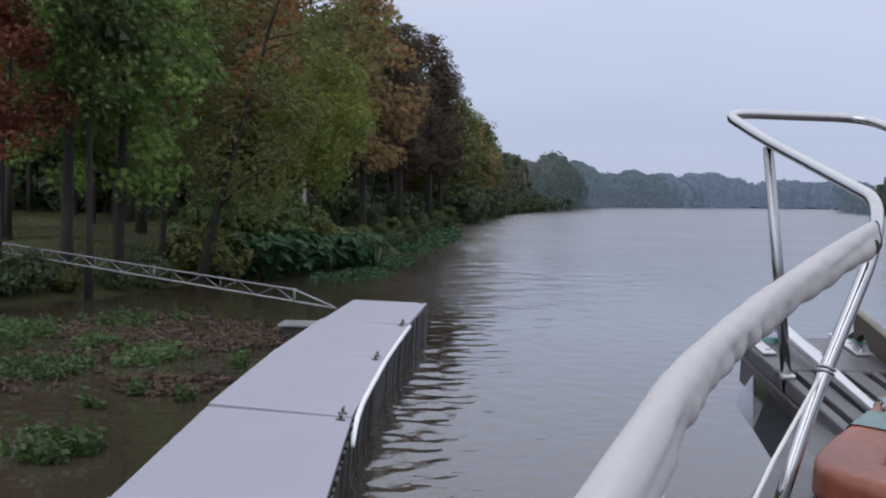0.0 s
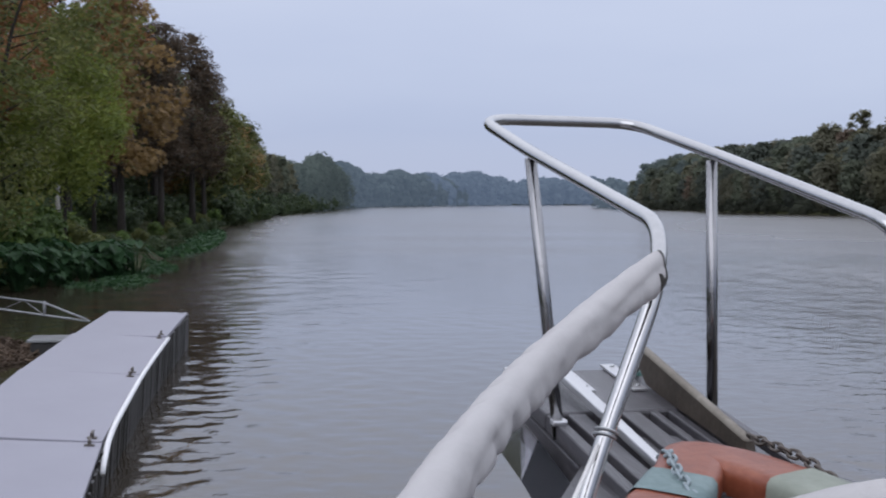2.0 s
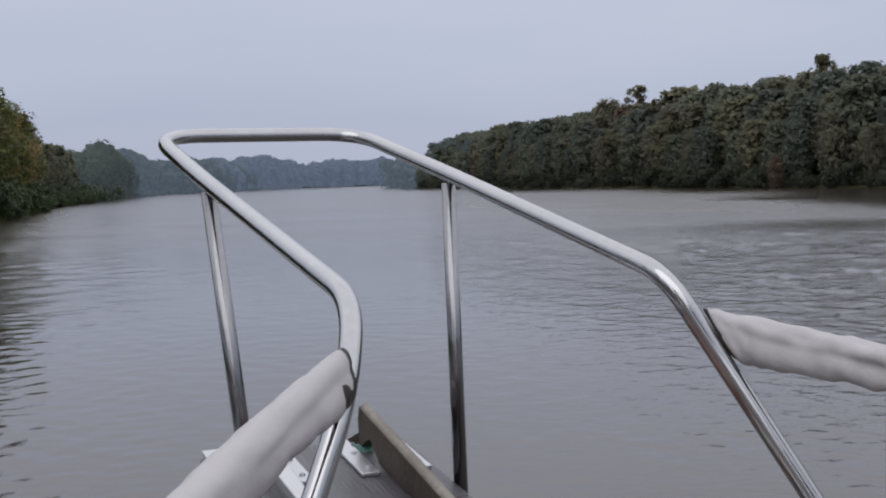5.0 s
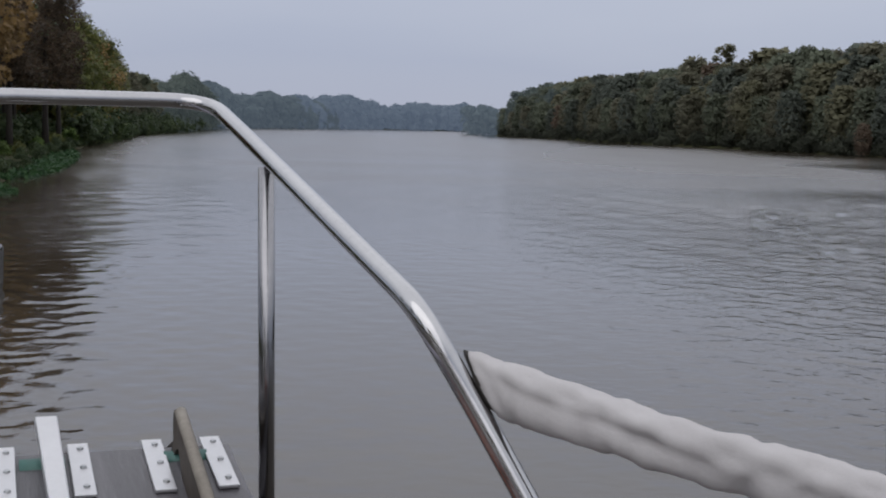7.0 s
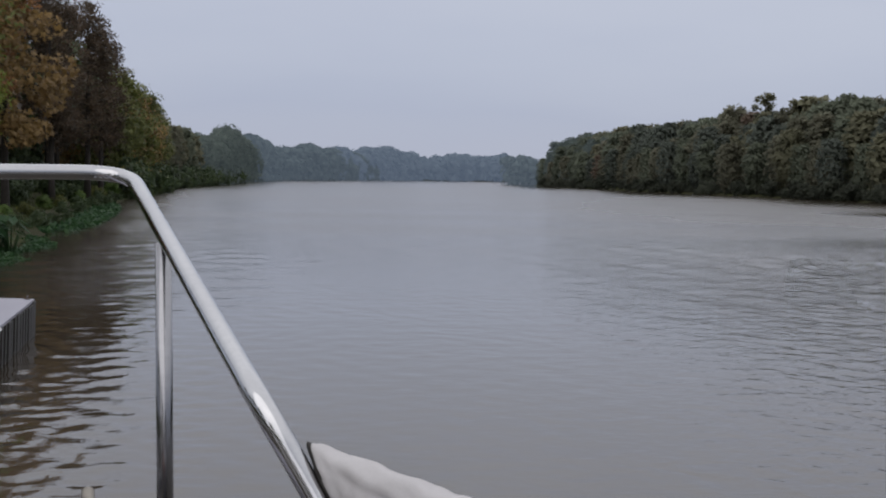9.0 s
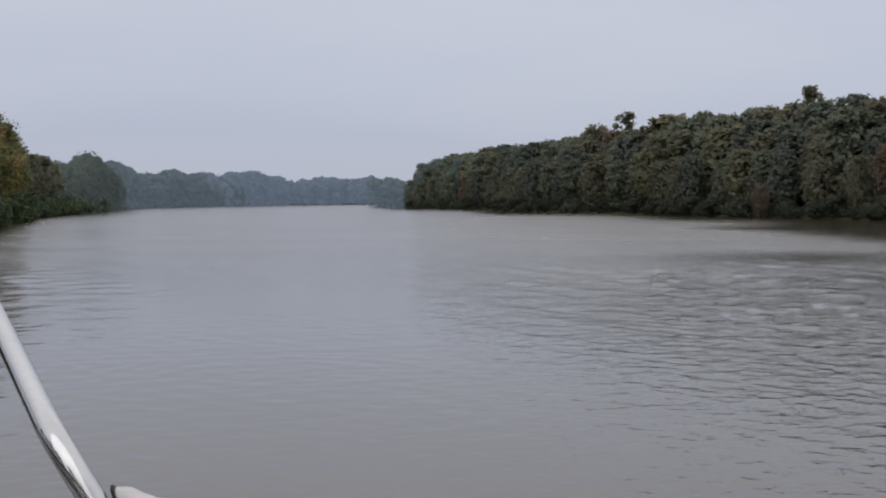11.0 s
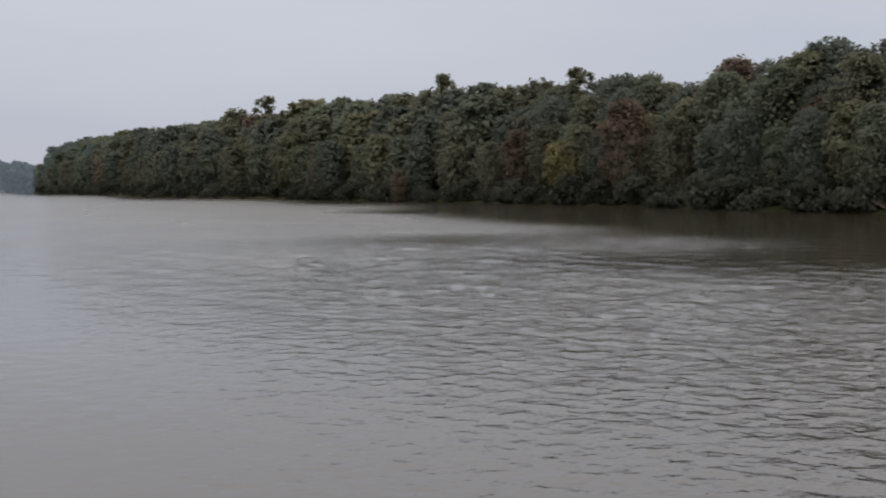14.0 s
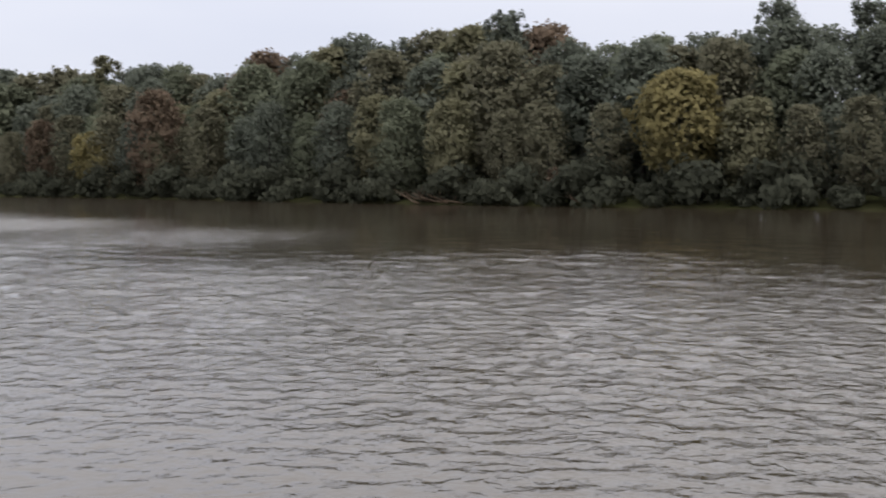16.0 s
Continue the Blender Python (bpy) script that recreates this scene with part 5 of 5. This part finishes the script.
plow = thing("plow_anchor", B, "weathered galvanised plow anchor stowed on the second roller", "anchor")
outline = [(0.275, 0.045), (0.27, 0.070), (0.24, 0.066), (-0.25, 0.026), (-0.262, 0.003), (-0.1, 0.002), (0.1, 0.002), (0.17, 0.005), (0.2, 0.022), (0.215, 0.032), (0.235, 0.022), (0.262, 0.0)]
bm = bmesh.new()
ls = [bm.verts.new((0.083, y, z)) for y, z in outline]
rs = [bm.verts.new((0.101, y, z)) for y, z in outline]
bm.faces.new(ls)
bm.faces.new(rs[::-1])
for k in range(len(outline)):
    j = (k + 1) % len(outline)
    bm.faces.new((ls[j], ls[k], rs[k], rs[j]))
part("shank", bm, M_RUSTY, plow, "brown-stained galvanised shank")
top = [(0.262, 0.069), (0.24, 0.066), (-0.25, 0.026)]
v, f = joined([tube_data([(0.092, y, z) for y, z in top], 0.0085, 8)])
child("flange", mesh_of("flange", v, f, M_SCALE, True), plow, "pale scaled zinc edge")
bm = bmesh.new()
pv = [bm.verts.new(p) for p in ((0.092, 0.40, -0.04), (0.0, 0.20, -0.16), (0.092, 0.06, -0.26), (0.184, 0.20, -0.16), (0.092, 0.27, 0.03))]
for q in ((0, 1, 4), (0, 4, 3), (1, 2, 4), (2, 3, 4)):
    bm.faces.new([pv[k] for k in q])
bmesh.ops.solidify(bm, geom=bm.faces[:], thickness=0.01)
part("plow", bm, M_RUSTY, plow)

# lifebuoy lying on the foredeck: a flat-sided ring of straight padded lengths
BUOY_AT = Vector((-0.08, -0.54, 0.012))
buoy = thing("lifebuoy", B @ Matrix.Translation(BUOY_AT), "worn orange flat-sided lifebuoy with faded teal bands on the foredeck", "lifebuoy")
BUOY_LINE = [(-0.035, -0.31), (0.02, -0.362), (0.078, -0.47), (0.098, -0.57), (0.04, -0.68), (-0.08, -0.75), (-0.21, -0.75), (-0.285, -0.67), (-0.238, -0.59), (-0.165, -0.497), (-0.078, -0.385)]


def pad(points, wide, thick):
    """A padded strip with a rounded-square section along flat points."""
    pts = [Vector((*p, 0)) - Vector((BUOY_AT.x, BUOY_AT.y, 0)) for p in points]

    def section(i, ang):
        c, s = abs(math.cos(ang)), abs(math.sin(ang))
        return 1 / ((c / wide) ** 7 + (s / thick) ** 7) ** (1 / 7)
    return tube_data(pts, 1.0, 32, False, section)


line3 = [Vector((x, y, 0)) for x, y in BUOY_LINE]
ends3 = [(line3[0] + line3[-1]) / 2]
soft_line = rounded(ends3 + line3 + ends3, 0.03, 4)
v, f = pad([(p.x, p.y) for p in soft_line], 0.052, 0.03)
child("ring", mesh_of("ring", v, f, M_ORANGE, True), buoy, "orange vinyl ring")
for a, b, mat, note in (((-0.104, -0.419), (-0.165, -0.497), M_BAND, "faded teal band"), ((0.064, -0.444), (0.088, -0.515), M_BANDPALE, "faded grey-green band"), ((-0.05, -0.735), (-0.10, -0.75), M_BAND, "faded teal band")):
    a, b = Vector((*a, 0)), Vector((*b, 0))
    v, f = pad([tuple(a.lerp(b, k / 4).xy) for k in range(5)], 0.0545, 0.0325)
    child("band", mesh_of("band", v, f, mat, True), buoy, note)


# chains
def link_mesh(mat):
    pts = [(0.0072 * math.cos(a), 0.0098 * math.sin(a), 0) for a in np.linspace(0, 2 * math.pi, 13)[:-1]]
    pts = [(x, y + (0.003 if y > 0 else -0.003), z) for x, y, z in pts]
    v, f = tube_data(pts + [pts[0]], 0.003, 6, False)
    return mesh_of("link", v, f, mat, True)


LINK, LINK_PALE = link_mesh(M_CHAIN), link_mesh(M_PALECHAIN)


def chain(path, label, links):
    path = [Vector(p) for p in path]
    c = thing("anchor_chain", B @ Matrix.Translation(path[0]), label, "chain", "anchor chains")
    pts = rounded(path, 0.05, 6)
    seg, run, k, at = 0.0205, 0.0, 0, 0.0
    for a, b in zip(pts, pts[1:]):
        d = (b - a).length
        while at <= run + d:
            p = a.lerp(b, (at - run) / max(d, 1e-6))
            o = child("link", links, c)
            q = (b - a).to_track_quat("Y", "Z").to_matrix().to_4x4()
            o.matrix_local = Matrix.Translation(p - path[0]) @ q @ Euler((0, radians(45 if k % 2 else -45), 0)).to_matrix().to_4x4()
            k += 1
            at += seg
        run += d
    return c


chain([(-0.082, -0.292, 0.018), (-0.095, -0.345, 0.05), (-0.118, -0.43, 0.05), (-0.125, -0.5, 0.04), (-0.13, -0.62, -0.02)], "pale weathered chain shackled to the stainless anchor", LINK_PALE)
chain([(0.086, -0.272, 0.04), (0.095, -0.335, 0.045), (0.112, -0.4, 0.046), (0.128, -0.47, 0.03), (0.16, -0.56, -0.01), (0.22, -0.66, -0.04)], "dark rusted chain from the plow anchor over the lifebuoy", LINK)

# white canvas bundle on the foredeck
bag = thing("sail_bag", B @ Matrix.Translation((0.13, -0.63, -0.05)), "bundled white canvas lying on the foredeck", "canvas")
bm = bmesh.new()
bmesh.ops.create_icosphere(bm, subdivisions=4, radius=1.0)
for v in bm.verts:
    k = 1 + 0.12 * noise.noise(v.co * 1.7) + 0.05 * noise.noise(v.co * 5)
    v.co = Vector((v.co.x * 0.32 * k, v.co.y * 0.10 * k - 0.02 * v.co.x, max(v.co.z, 0.0) * 0.145 * k))
part("canvas", bm, M_CLOTH, bag, "", True)

# lashing rope from the clamp
rope = thing("lashing_rope", Matrix.Translation(Vector((1.434, -19.927, 2.109)) + SHIFT), "thin white rope tied to the pulpit leg", "rope")
tube("cord", [(0.0, 0.0, 0.0), (-0.11, -0.19, -0.09), (-0.3, -0.55, -0.26)], 0.0035, M_ROPE, rope, "", 6)

# Cabin roof and hood: unseen, added aft to darken the rail's reflections
ADDED_CABIN = Matrix.Translation((2.18, -24.2, 1.72)) @ Euler((0, 0, radians(5))).to_matrix().to_4x4()
bm = box(bmesh.new(), (-0.62, -2.6, 0.0), (0.62, 0.6, 0.36), 0.08)
bmesh.ops.transform(bm, matrix=B_INV @ ADDED_CABIN, verts=bm.verts)
part("added_cabin_roof", bm, M_GRP, boat, "unseen off-white cabin roof, added aft for reflections")
bm = bmesh.new()
arc = [(0.98 * math.cos(radians(a)), 0.92 * math.sin(radians(a))) for a in range(0, 181, 15)]
front = [bm.verts.new((u * 0.8, -0.6, 0.34 + w * 0.75)) for u, w in arc]
back = [bm.verts.new((u * 0.9, -1.9, 0.34 + w)) for u, w in arc]
for k in range(len(arc) - 1):
    bm.faces.new((front[k], front[k + 1], back[k + 1], back[k]))
bm.faces.new(front)
bmesh.ops.transform(bm, matrix=B_INV @ ADDED_CABIN, verts=bm.verts)
part("added_dark_hood", bm, M_HULL, boat, "unseen dark hood, added aft to darken the rail's reflections", True)


# fallen branches at the foot of the far bank
def branch(m):
    o = thing("fallen_branch", m, "brown fallen branch lying at the river's edge", "branch", "fallen branches")
    tube("limb", [(-1.6, 0.0, 0.15), (-0.4, 0.1, 0.3), (0.8, -0.1, 0.55), (1.8, 0.2, 1.0)], [0.09, 0.08, 0.06, 0.03], M_DEBRIS, o, "", 7)
    tube("twig", [(0.2, 0.0, 0.42), (0.6, 0.6, 0.8), (0.8, 1.1, 1.3)], [0.05, 0.035, 0.015], M_DEBRIS, o, "", 6)
    tube("twig", [(-0.6, 0.05, 0.25), (-0.9, -0.6, 0.7), (-0.9, -1.0, 1.1)], [0.05, 0.03, 0.012], M_DEBRIS, o, "", 6)
    return o


BR = branch(pose(86.4, 40.0, 0.0, 0, 0, 95))
for x, y, tr, s in ((86.6, 42.2, 60, 1.0), (86.0, 38.2, 130, 0.9), (86.3, 41.0, 170, 1.1), (84.2, 25.0, 80, 0.8)):
    copy_thing(BR, pose(x, y, 0.0, 0, 0, tr) @ Matrix.Scale(s, 4))
